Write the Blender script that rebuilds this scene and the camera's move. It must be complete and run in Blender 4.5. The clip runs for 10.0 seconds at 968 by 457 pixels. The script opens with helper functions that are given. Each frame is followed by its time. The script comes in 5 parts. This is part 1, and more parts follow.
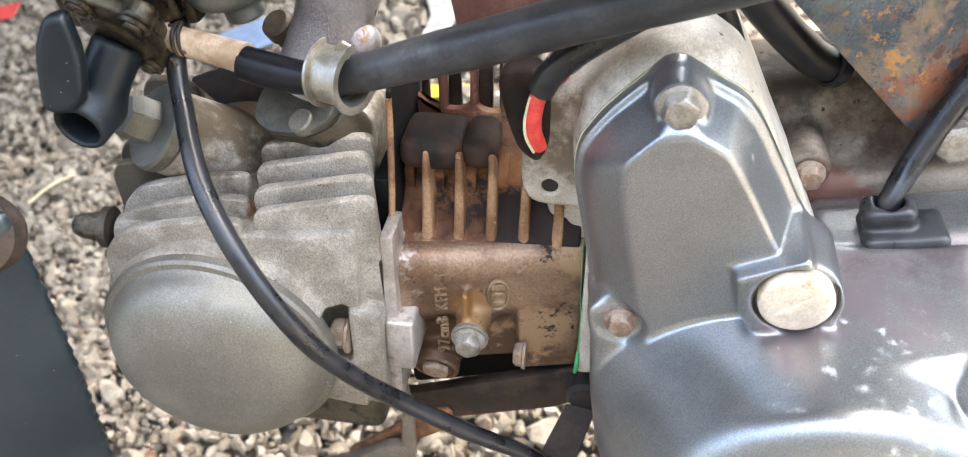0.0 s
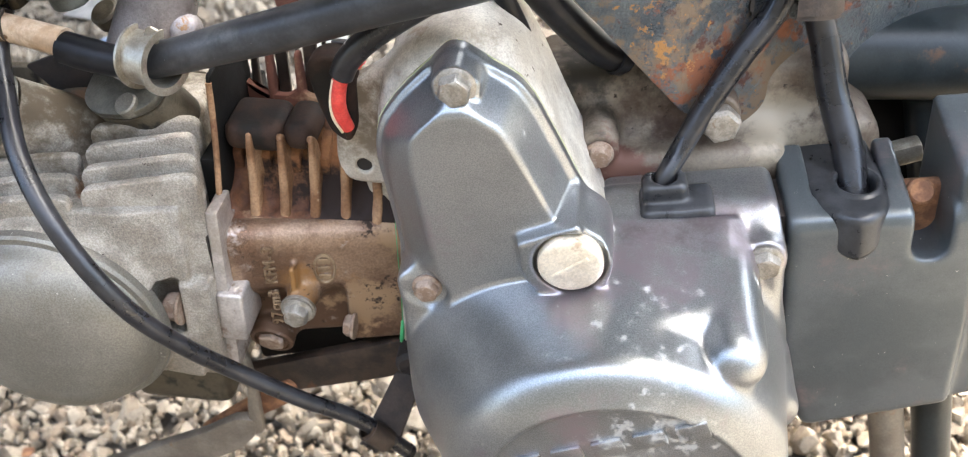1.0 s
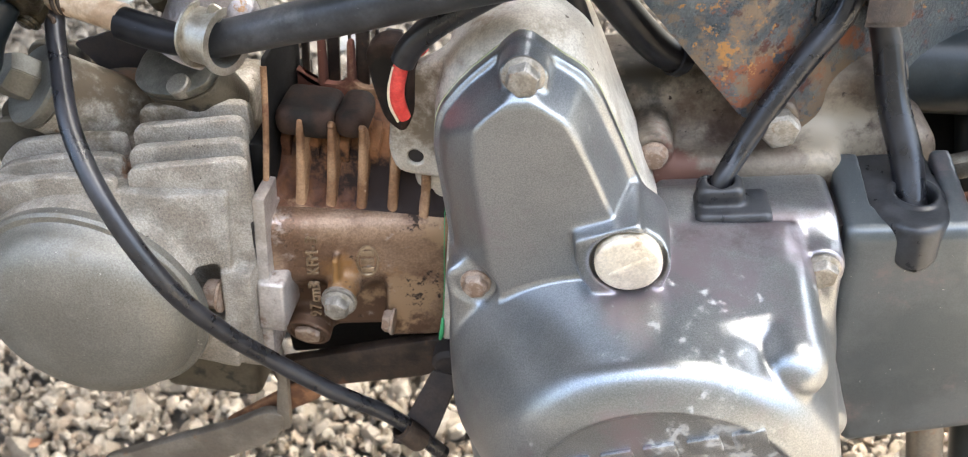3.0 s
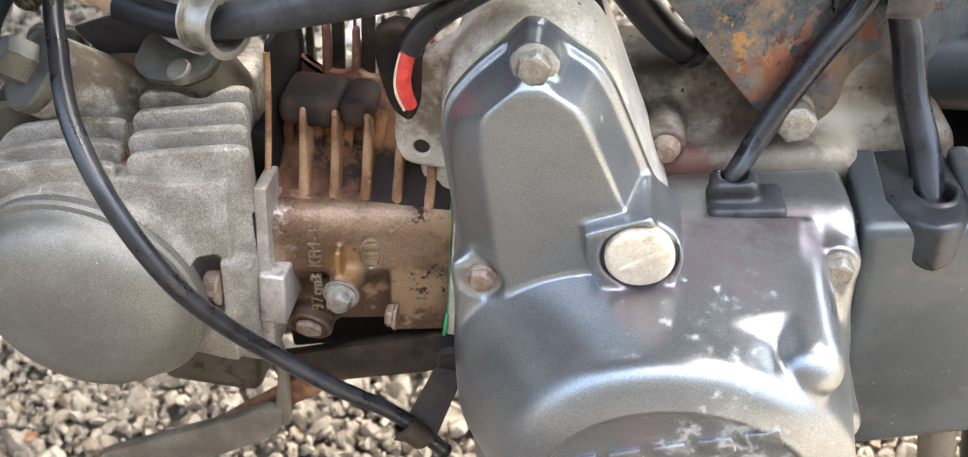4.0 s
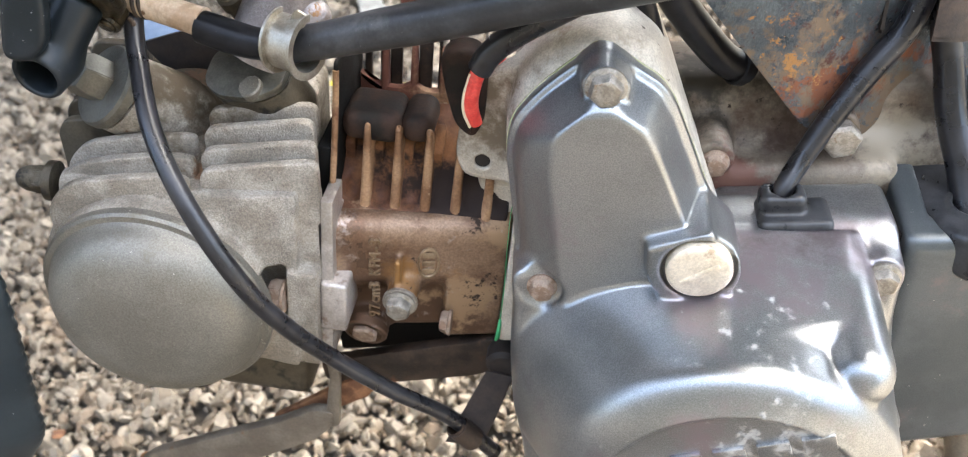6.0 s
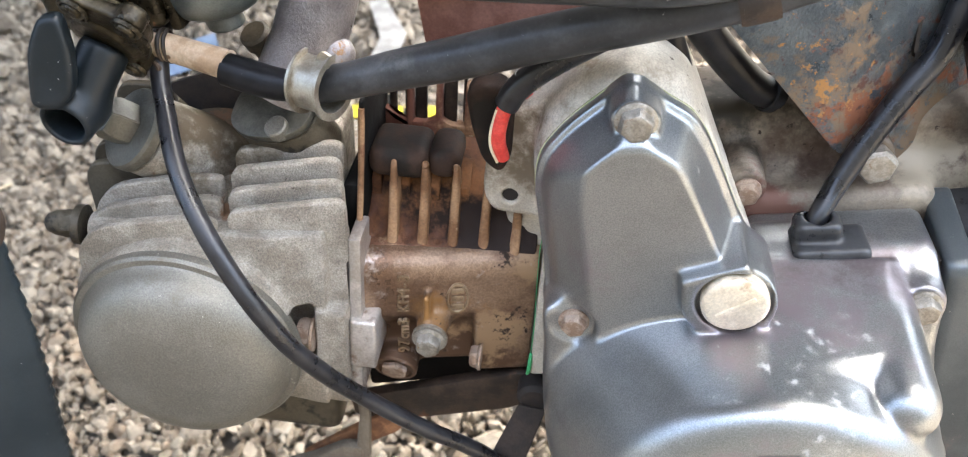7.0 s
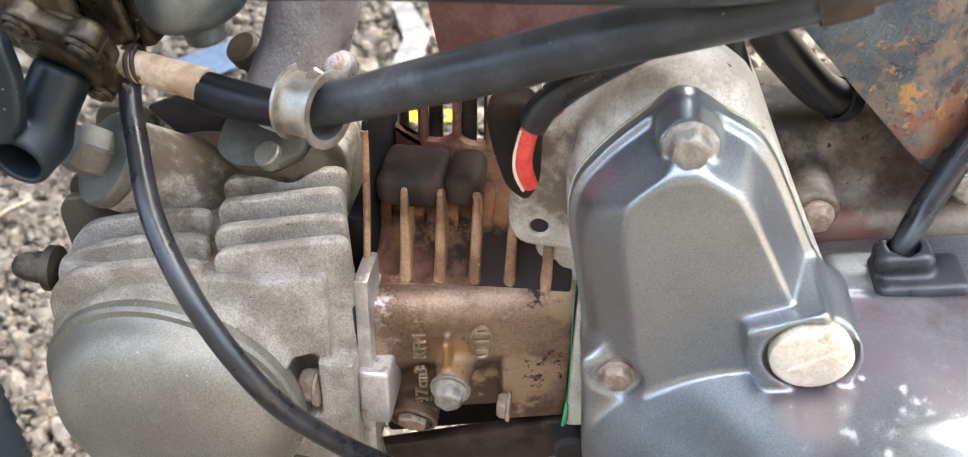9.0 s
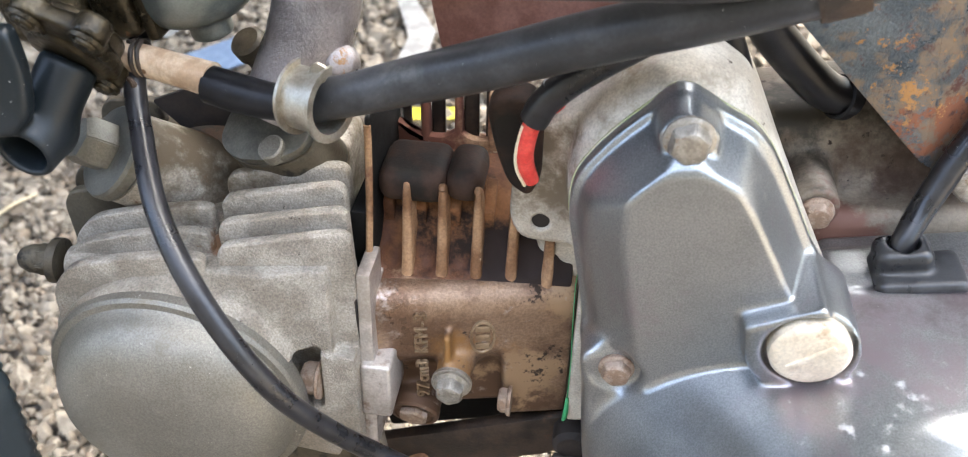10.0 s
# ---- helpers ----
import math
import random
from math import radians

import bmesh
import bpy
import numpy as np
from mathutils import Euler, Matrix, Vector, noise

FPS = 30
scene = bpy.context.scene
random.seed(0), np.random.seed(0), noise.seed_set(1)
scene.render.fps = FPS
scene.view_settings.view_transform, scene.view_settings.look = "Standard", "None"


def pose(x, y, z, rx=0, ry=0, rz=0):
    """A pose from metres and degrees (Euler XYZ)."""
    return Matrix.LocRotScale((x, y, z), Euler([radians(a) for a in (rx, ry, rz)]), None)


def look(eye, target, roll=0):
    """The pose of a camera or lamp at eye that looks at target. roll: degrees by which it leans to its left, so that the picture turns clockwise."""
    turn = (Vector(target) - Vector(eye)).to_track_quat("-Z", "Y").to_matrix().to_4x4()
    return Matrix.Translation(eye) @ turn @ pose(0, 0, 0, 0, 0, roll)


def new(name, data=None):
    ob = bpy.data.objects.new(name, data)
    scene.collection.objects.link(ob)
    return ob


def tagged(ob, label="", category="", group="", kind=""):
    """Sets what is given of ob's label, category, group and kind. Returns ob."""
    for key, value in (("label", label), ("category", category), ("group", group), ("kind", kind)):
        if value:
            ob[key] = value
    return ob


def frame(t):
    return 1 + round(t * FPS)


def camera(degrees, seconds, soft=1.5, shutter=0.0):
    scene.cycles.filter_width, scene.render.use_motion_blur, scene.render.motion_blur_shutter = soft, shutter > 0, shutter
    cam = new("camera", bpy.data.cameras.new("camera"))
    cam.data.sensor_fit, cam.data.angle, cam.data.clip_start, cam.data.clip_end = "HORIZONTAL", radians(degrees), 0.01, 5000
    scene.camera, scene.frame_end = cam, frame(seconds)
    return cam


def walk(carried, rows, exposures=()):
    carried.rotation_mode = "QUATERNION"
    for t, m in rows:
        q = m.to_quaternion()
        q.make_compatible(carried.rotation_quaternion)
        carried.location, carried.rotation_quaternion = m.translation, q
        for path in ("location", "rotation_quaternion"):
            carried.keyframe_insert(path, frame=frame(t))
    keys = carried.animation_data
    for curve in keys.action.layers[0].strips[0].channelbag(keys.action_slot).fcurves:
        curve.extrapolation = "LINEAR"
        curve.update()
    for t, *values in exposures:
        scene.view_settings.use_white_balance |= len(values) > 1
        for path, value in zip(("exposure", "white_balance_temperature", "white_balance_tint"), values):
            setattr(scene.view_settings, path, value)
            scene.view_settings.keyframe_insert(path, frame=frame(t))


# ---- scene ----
cam = camera(58.0, 10.0, 1.1)
cam.data.dof.use_dof, cam.data.dof.focus_distance, cam.data.dof.aperture_fstop = True, 0.31, 17.0
PATH = [
    (0, pose(-0.0237, -0.1993, 0.5576, 51.49, 11.71, 9.45)),
    (0.5, pose(-0.0064, -0.2103, 0.5606, 50.83, 10.23, 7.26)),
    (1, pose(0.0234, -0.2220, 0.5571, 51.19, 9.13, 5.40)),
    (1.5, pose(0.0298, -0.2285, 0.5611, 51.67, 9.11, 4.94)),
    (2, pose(0.0150, -0.2244, 0.5556, 51.96, 8.87, 5.30)),
    (2.5, pose(0.0058, -0.2258, 0.5536, 52.32, 7.94, 6.15)),
    (4, pose(-0.0016, -0.2197, 0.5446, 52.33, 6.75, 7.13)),
    (4.5, pose(-0.0062, -0.2203, 0.5414, 52.26, 6.63, 7.57)),
    (5, pose(-0.0218, -0.2274, 0.5333, 51.56, 5.98, 7.98)),
    (5.5, pose(-0.0284, -0.2260, 0.5350, 51.05, 5.45, 7.55)),
    (6, pose(-0.0258, -0.2285, 0.5614, 51.77, 6.26, 6.60)),
    (7.5, pose(-0.0303, -0.2059, 0.5655, 52.95, 9.17, 7.20)),
    (8, pose(-0.0214, -0.1844, 0.5573, 52.73, 10.14, 7.16)),
    (8.5, pose(-0.0274, -0.1771, 0.5515, 52.61, 10.35, 7.39)),
    (9, pose(-0.0346, -0.1768, 0.5482, 52.75, 10.26, 7.95)),
    (9.5, pose(-0.0369, -0.1774, 0.5476, 52.72, 10.08, 8.23)),
    (10, pose(-0.0333, -0.1788, 0.5482, 52.72, 10.17, 8.40)),
]
walk(cam, PATH, [(t, 3.58 + up, 6320, 3.5) for t, up in ((0.0, 0.24), (0.5, 0.27), (1.0, 0.08), (1.5, 0.02), (2.5, 0.03), (4.0, 0.03), (5.0, -0.01), (5.5, -0.01), (6.0, 0.0), (7.5, 0.06), (8.0, 0.14), (8.5, 0.16), (9.5, 0.09), (10.0, 0.10))])

# ---- world and light ----
world = bpy.data.worlds.new("world")
scene.world = world
world.use_nodes = True
wn = world.node_tree
sky = wn.nodes.new("ShaderNodeTexSky")
sky.sky_type, sky.sun_disc = "NISHITA", False
sky.sun_elevation, sky.sun_rotation = radians(67), radians(31)
sky.air_density, sky.dust_density = 1.0, 9.0
wn.links.new(sky.outputs[0], wn.nodes["Background"].inputs[0])
wn.nodes["Background"].inputs[1].default_value = 0.15
sun = new("sun", bpy.data.lights.new("sun", "SUN"))
sun.data.energy, sun.data.angle, sun.data.color = 4.5, radians(0.6), (1.0, 0.97, 0.93)
sun.matrix_world = look((0.42, 0.70, 1.9), (0, 0, 0))

# ---- building helpers: all lengths in millimetres ----
MM = 0.001
BASE = {}


def thing(name, base, label, category, group="", kind=""):
    """An Empty at the base of a thing, which parents its parts."""
    ob = new(name)
    ob.empty_display_size = 0.01
    ob.location = Vector(base) * MM
    BASE[ob] = Vector(base)
    return tagged(ob, label, category, group, kind)


def finish(me, material, sharp):
    me.materials.append(material)
    me.polygons.foreach_set("use_smooth", [True] * len(me.polygons))
    if sharp:
        me.set_sharp_from_angle(angle=radians(sharp))
    me.update()


def mesh_of(name, shape, material, base=(0, 0, 0), sharp=32):
    """A mesh from a bmesh or from (verts, faces)."""
    me = bpy.data.meshes.new(name)
    base = Vector(base)
    if isinstance(shape, tuple):
        verts = (np.asarray(shape[0], dtype=float) - np.array(base)) * MM
        me.from_pydata(verts.tolist(), [], shape[1].tolist() if hasattr(shape[1], "tolist") else shape[1])
    else:
        bmesh.ops.recalc_face_normals(shape, faces=shape.faces[:])
        shape.transform(Matrix.Scale(MM, 4) @ Matrix.Translation(-base))
        shape.to_mesh(me)
        shape.free()
    finish(me, material, sharp)
    return me


def part(name, shape, material, parent, label="", sharp=32):
    """One mesh object under a thing or a part."""
    base = BASE[parent]
    ob = new(name, mesh_of(name, shape, material, base, sharp))
    ob.parent = parent
    BASE[ob] = base
    return tagged(ob, label)


def whole(name, shape, material, base, label, category, group="", kind="", sharp=32):
    """A thing that is one mesh."""
    ob = new(name, mesh_of(name, shape, material, base, sharp))
    ob.location = Vector(base) * MM
    BASE[ob] = Vector(base)
    return tagged(ob, label, category, group, kind)


def placed(name, me, parent, m, label=""):
    """A part with shared mesh data, at the pose m (millimetres, world)."""
    ob = new(name, me)
    ob.parent = parent
    t = m.copy()
    t.translation = (m.translation - BASE[parent]) * MM
    ob.matrix_local = t
    BASE[ob] = m.translation.copy()
    return tagged(ob, label)


def facing(at, way, spin=0.0):
    """A pose whose local z points along way."""
    m = Vector(way).to_track_quat("Z", "Y").to_matrix().to_4x4()
    return Matrix.Translation(at) @ m @ Matrix.Rotation(radians(spin), 4, "Z")


def join(*shapes):
    out = bmesh.new()
    for s in shapes:
        me = bpy.data.meshes.new("tmp")
        s.to_mesh(me)
        s.free()
        out.from_mesh(me)
        bpy.data.meshes.remove(me)
    return out


def lathe(profile, m=None, seg=40):
    """A body turned round local z from (radius, height) pairs."""
    bm = bmesh.new()
    rings = []
    for r, h in profile:
        if r < 1e-6:
            rings.append([bm.verts.new((0, 0, h))])
        else:
            rings.append([bm.verts.new((r * math.cos(2 * math.pi * i / seg), r * math.sin(2 * math.pi * i / seg), h)) for i in range(seg)])
    for a, b in zip(rings, rings[1:]):
        for i in range(seg):
            j = (i + 1) % seg
            if len(a) == 1 and len(b) == 1:
                continue
            if len(a) == 1:
                bm.faces.new((a[0], b[i], b[j]))
            elif len(b) == 1:
                bm.faces.new((a[i], a[j], b[0]))
            else:
                bm.faces.new((a[i], a[j], b[j], b[i]))
    if m is not None:
        bm.transform(m)
    return bm


def smooth_line(points, steps=8):
    """Catmull-Rom through points (any width of tuple)."""
    p = [np.array(q, float) for q in points]
    p = [2 * p[0] - p[1]] + p + [2 * p[-1] - p[-2]]
    out = []
    for a, b, c, d in zip(p, p[1:], p[2:], p[3:]):
        for k in range(steps):
            t = k / steps
            out.append(0.5 * (2 * b + (c - a) * t + (2 * a - 5 * b + 4 * c - d) * t * t + (3 * b - a - 3 * c + d) * t ** 3))
    out.append(p[-2])
    return out


def tube(points, seg=16, steps=8, flat=1.0, hollow=0.0):
    """A round tube along (x, y, z, radius) points; hollow: wall thickness of an open end."""
    line = smooth_line(points, steps)
    radii = [float(q[3]) for q in line]
    bm = bmesh.new()
    rings = []
    up = Vector((0.1, -0.9, 0.42))
    n = len(line)
    last = None
    for i, q in enumerate(line):
        a, b = line[max(i - 1, 0)], line[min(i + 1, n - 1)]
        d = Vector(b[:3] - a[:3]).normalized()
        side = d.cross(up if last is None else last)
        if side.length < 1e-4:
            side = d.cross(Vector((1, 0, 0)))
        side.normalize()
        last = side.cross(d).normalized()
        c = Vector(q[:3])
        rings.append([bm.verts.new(c + radii[i] * (side * math.cos(2 * math.pi * k / seg) + last * flat * math.sin(2 * math.pi * k / seg))) for k in range(seg)])
    for a, b in zip(rings, rings[1:]):
        for k in range(seg):
            bm.faces.new((a[k], a[(k + 1) % seg], b[(k + 1) % seg], b[k]))
    for ring, q in ((rings[0], line[0]), (rings[-1], line[-1])):
        if hollow:
            c = Vector(q[:3])
            k = (float(q[3]) - hollow) / float(q[3])
            d = Vector(line[1][:3] - line[0][:3]) if ring is rings[0] else Vector(line[-2][:3] - line[-1][:3])
            d = d.normalized() * float(q[3]) * 3
            inner = [bm.verts.new(c + (v.co - c) * k) for v in ring]
            deep = [bm.verts.new(c + (v.co - c) * k + d) for v in ring]
            for x, y in ((ring, inner), (inner, deep)):
                for j in range(seg):
                    bm.faces.new((x[j], x[(j + 1) % seg], y[(j + 1) % seg], y[j]))
            bm.faces.new(deep)
        else:
            bm.faces.new(ring)
    return bm


def rounded(poly, r, n=5):
    """A polygon with rounded corners; r one radius or one for each corner."""
    out = []
    k = len(poly)
    for i in range(k):
        a, b, c = (Vector(poly[j % k]) for j in (i - 1, i, i + 1))
        rr = r[i] if isinstance(r, (list, tuple)) else r
        u, v = (a - b), (c - b)
        rr = min(rr, 0.45 * u.length, 0.45 * v.length)
        p, q = b + u.normalized() * rr, b + v.normalized() * rr
        for s in range(n + 1):
            t = s / n
            out.append((1 - t) ** 2 * p + 2 * t * (1 - t) * b + t * t * q)
    return [tuple(p) for p in out]


def slab(poly, lo, hi, m=None, bevel=0.6, segments=2):
    """A plate: the polygon in local (x, z), from y lo to y hi, its rims rounded."""
    bm = bmesh.new()
    f = bm.faces.new([bm.verts.new((p[0], lo, p[1])) for p in poly])
    ex = bmesh.ops.extrude_face_region(bm, geom=[f])
    bmesh.ops.translate(bm, verts=[v for v in ex["geom"] if isinstance(v, bmesh.types.BMVert)], vec=(0, hi - lo, 0))
    bmesh.ops.recalc_face_normals(bm, faces=bm.faces[:])
    if bevel:
        rims = [e for e in bm.edges if abs(e.verts[0].co.y - e.verts[1].co.y) < 1e-6]
        bmesh.ops.bevel(bm, geom=rims, offset=bevel, segments=segments, affect="EDGES", profile=0.5)
    if m is not None:
        bm.transform(m)
    return bm


def box(lo, hi, m=None, bevel=1.0, segments=2):
    bm = bmesh.new()
    bmesh.ops.create_cube(bm, size=1.0)
    lo, hi = Vector(lo), Vector(hi)
    for v in bm.verts:
        v.co = Vector((lo[k] + (v.co[k] + 0.5) * (hi[k] - lo[k]) for k in range(3)))
    if bevel:
        bmesh.ops.bevel(bm, geom=bm.edges[:], offset=bevel, segments=segments, affect="EDGES", profile=0.5)
    if m is not None:
        bm.transform(m)
    return bm


# ---- solid castings: distance fields meshed on a grid ----
def smin(a, b, k):
    h = np.clip(0.5 + 0.5 * (b - a) / k, 0, 1)
    return b + (a - b) * h - k * h * (1 - h)


def smax(a, b, k):
    return -smin(-a, -b, k)


def dbox(x, y, z, lo, hi, r=2.0):
    q = [np.abs(v - (l + h) / 2) - (h - l) / 2 + r for v, l, h in zip((x, y, z), lo, hi)]
    out = np.sqrt(np.maximum(q[0], 0) ** 2 + np.maximum(q[1], 0) ** 2 + np.maximum(q[2], 0) ** 2)
    return out + np.minimum(np.maximum(q[0], np.maximum(q[1], q[2])), 0) - r


def dpoly(x, z, poly):
    """Signed distance to a polygon in the x, z plane."""
    d = None
    s = np.ones(np.broadcast(x, z).shape)
    k = len(poly)
    for i in range(k):
        (ax, az), (bx, bz) = poly[i], poly[i - 1]
        ex, ez, wx, wz = bx - ax, bz - az, x - ax, z - az
        t = np.clip((wx * ex + wz * ez) / (ex * ex + ez * ez), 0, 1)
        dd = (wx - ex * t) ** 2 + (wz - ez * t) ** 2
        d = dd if d is None else np.minimum(d, dd)
        c1, c2, c3 = z >= az, z < bz, ex * wz > ez * wx
        s = np.where((c1 & c2 & c3) | (~c1 & ~c2 & ~c3), -s, s)
    return s * np.sqrt(d)


def dcyl(a, b, c, lo, hi, r, k=1.5):
    """A round bar of radius r: a, b across, c along."""
    return smax(np.sqrt(a * a + b * b) - r, np.abs(c - (lo + hi) / 2) - (hi - lo) / 2, k)


def cast(field, lo, hi, h):
    """The surface of a distance field, as (verts, faces), by surface nets."""
    n = [int(math.ceil((b - a) / h)) + 1 for a, b in zip(lo, hi)]
    ax = [lo[k] + h * np.arange(n[k]) for k in range(3)]
    f = field(ax[0][:, None, None], ax[1][None, :, None], ax[2][None, None, :])
    f = np.broadcast_to(f, n).astype(np.float32).copy()
    for k in range(3):
        for e in (0, -1):
            cut = [slice(None)] * 3
            cut[k] = e
            f[tuple(cut)] = np.maximum(f[tuple(cut)], 0.01)
    s = f < 0
    c = np.zeros([v - 1 for v in n], dtype=np.uint8)
    for i in (0, 1):
        for j in (0, 1):
            for k in (0, 1):
                c += s[i:n[0] - 1 + i, j:n[1] - 1 + j, k:n[2] - 1 + k]
    live = np.argwhere((c > 0) & (c < 8))
    index = -np.ones(c.shape, dtype=np.int64)
    index[tuple(live.T)] = np.arange(len(live))
    total, count = np.zeros((len(live), 3)), np.zeros(len(live))
    corners = [np.array(q) for q in ((0, 0, 0), (1, 0, 0), (0, 1, 0), (1, 1, 0), (0, 0, 1), (1, 0, 1), (0, 1, 1), (1, 1, 1))]
    vals = [f[tuple((live + q).T)] for q in corners]
    for i in range(8):
        for b in (1, 2, 4):
            j = i | b
            if j == i:
                continue
            va, vb = vals[i], vals[j]
            cross = (va < 0) != (vb < 0)
            t = np.where(cross, va / np.where(cross, va - vb, 1), 0)
            p = corners[i] + t[:, None] * (corners[j] - corners[i])
            total[cross] += p[cross]
            count[cross] += 1
    verts = np.array(lo) + h * (live + total / count[:, None])
    quads = []
    for k in range(3):
        u, v = (k + 1) % 3, (k + 2) % 3
        lo_s = [slice(1, n[q] - 1) for q in range(3)]
        lo_s[k] = slice(0, n[k] - 1)
        hi_s = list(lo_s)
        hi_s[k] = slice(1, n[k])
        a, b = s[tuple(lo_s)], s[tuple(hi_s)]
        off = np.array([1 if q != k else 0 for q in range(3)])
        for mask, flip in ((a & ~b, False), (~a & b, True)):
            at = np.argwhere(mask) + off
            du, dv = np.eye(3, dtype=int)[u], np.eye(3, dtype=int)[v]
            q4 = [index[tuple((at - d).T)] for d in (du * 0, du, du + dv, dv)]
            if flip:
                q4 = q4[::-1]
            quads.append(np.stack(q4, 1))
    faces = np.concatenate(quads)
    return verts, faces[(faces >= 0).all(1)]


# ---- materials ----
def surface(name, low, high, scale=120.0, rough=(0.4, 0.6), metal=0.0, bump=0.3, grain=900.0, spots=(), coat=0.0, spec=0.5, depth=0.0004, speck=0.12):
    """A worn surface: two colours in large patches, fine grain, relief, and spots of (colour, scale, threshold, softness, roughness, metal)."""
    m = bpy.data.materials.new(name)
    m.use_nodes = True
    nt = m.node_tree
    bsdf = nt.nodes["Principled BSDF"]

    def node(kind, **inputs):
        nd = nt.nodes.new(kind)
        for key, value in inputs.items():
            nd.inputs[key.replace("_", " ")].default_value = value
        return nd

    def blend(fac, a, b, kind="MIX"):
        mx = nt.nodes.new("ShaderNodeMix")
        mx.data_type, mx.blend_type = "RGBA", kind
        for slot, value in ((0, fac), (6, a), (7, b)):
            if hasattr(value, "is_output"):
                nt.links.new(value, mx.inputs[slot])
            else:
                mx.inputs[slot].default_value = value
        return mx.outputs[2]

    def ramp(src, a, b, lo=0.0, hi=1.0):
        mr = nt.nodes.new("ShaderNodeMapRange")
        mr.interpolation_type = "SMOOTHSTEP"
        nt.links.new(src, mr.inputs[0])
        for k, value in ((1, a), (2, b), (3, lo), (4, hi)):
            mr.inputs[k].default_value = value
        return mr.outputs[0]

    def mixf(fac, a, b):
        mx = nt.nodes.new("ShaderNodeMix")
        nt.links.new(fac, mx.inputs[0])
        for slot, value in ((2, a), (3, b)):
            if hasattr(value, "is_output"):
                nt.links.new(value, mx.inputs[slot])
            else:
                mx.inputs[slot].default_value = value
        return mx.outputs[0]

    co = nt.nodes.new("ShaderNodeTexCoord").outputs["Object"]
    big = node("ShaderNodeTexNoise", Scale=scale, Detail=5.0, Roughness=0.6)
    fine = node("ShaderNodeTexNoise", Scale=grain, Detail=4.0, Roughness=0.65)
    for nd in (big, fine):
        nt.links.new(co, nd.inputs["Vector"])
    colour = blend(ramp(big.outputs[0], 0.40, 0.60), (*low, 1), (*high, 1))
    shade = ramp(fine.outputs[0], 0.3, 0.7, 1 - speck, 1 + speck)
    tone = nt.nodes.new("ShaderNodeCombineColor")
    for k in range(3):
        nt.links.new(shade, tone.inputs[k])
    colour = blend(1.0, colour, tone.outputs[0], "MULTIPLY")
    rg = ramp(big.outputs[0], 0.3, 0.7, rough[0], rough[1])
    mt = None
    relief = fine.outputs[0]
    for i, (tint, sc, at, soft, srough, smetal, *about) in enumerate(spots):
        nz = node("ShaderNodeTexNoise", Scale=sc, Detail=7.0, Roughness=0.7)
        mp = nt.nodes.new("ShaderNodeMapping")
        mp.inputs["Location"].default_value = (0.37 * i + 0.11, 0.23 * i, 0.71 * i)
        nt.links.new(co, mp.inputs[0])
        nt.links.new(mp.outputs[0], nz.inputs["Vector"])
        field = nz.outputs[0]
        for centre, radius, gain in about:
            far = nt.nodes.new("ShaderNodeVectorMath")
            far.operation = "DISTANCE"
            nt.links.new(co, far.inputs[0])
            far.inputs[1].default_value = centre
            add = nt.nodes.new("ShaderNodeMath")
            add.operation = "ADD"
            nt.links.new(field, add.inputs[0])
            nt.links.new(ramp(far.outputs["Value"], 0.0, radius, gain, 0.0), add.inputs[1])
            field = add.outputs[0]
        fac = ramp(field, at, at + soft)
        colour = blend(fac, colour, (*tint, 1))
        rg = mixf(fac, rg, srough)
        mt = mixf(fac, metal if mt is None else mt, smetal)
        relief = mixf(fac, relief, nz.outputs[0])
    nt.links.new(colour, bsdf.inputs["Base Color"])
    nt.links.new(rg, bsdf.inputs["Roughness"])
    if mt is None:
        bsdf.inputs["Metallic"].default_value = metal
    else:
        nt.links.new(mt, bsdf.inputs["Metallic"])
    bsdf.inputs["Coat Weight"].default_value = coat
    bsdf.inputs["Specular IOR Level"].default_value = spec
    if bump:
        bp = nt.nodes.new("ShaderNodeBump")
        bp.inputs["Strength"].default_value, bp.inputs["Distance"].default_value = bump, depth
        nt.links.new(relief, bp.inputs["Height"])
        nt.links.new(bp.outputs[0], bsdf.inputs["Normal"])
    return m

# ---- the materials of the place ----
ALU = surface("cast_aluminium", (0.46, 0.42, 0.355), (0.60, 0.565, 0.495), 60, (0.40, 0.58), 0.3, 0.8, 1300,
              # second spot: brown stains and painted shade together round the ear
              spots=[((0.22, 0.165, 0.11), 26, 0.53, 0.22, 0.7, 0.2), ((0.17, 0.135, 0.095), 60, 0.60, 0.25, 0.6, 0.2, ((-0.108, -0.045, 0.175), 0.05, 0.30)), ((0.07, 0.05, 0.038), 200, 0.645, 0.05, 0.9, 0.0)], depth=0.0004, speck=0.18)
HEAD_ALU = surface("grimy_cast_aluminium", (0.275, 0.240, 0.195), (0.425, 0.384, 0.326), 60, (0.42, 0.6), 0.35, 1.0, 1300,
                   spots=[((0.105, 0.080, 0.050), 40, 0.58, 0.22, 0.75, 0.2, ((0.01, -0.01, 0.10), 0.085, 0.36)), ((0.16, 0.09, 0.05), 55, 0.66, 0.12, 0.85, 0.0, ((0.02, -0.015, 0.10), 0.07, 0.16), ((0.0254, -0.062, 0.082), 0.014, 0.36)), ((0.07, 0.05, 0.038), 200, 0.645, 0.05, 0.9, 0.0)], depth=0.0009, speck=0.26)
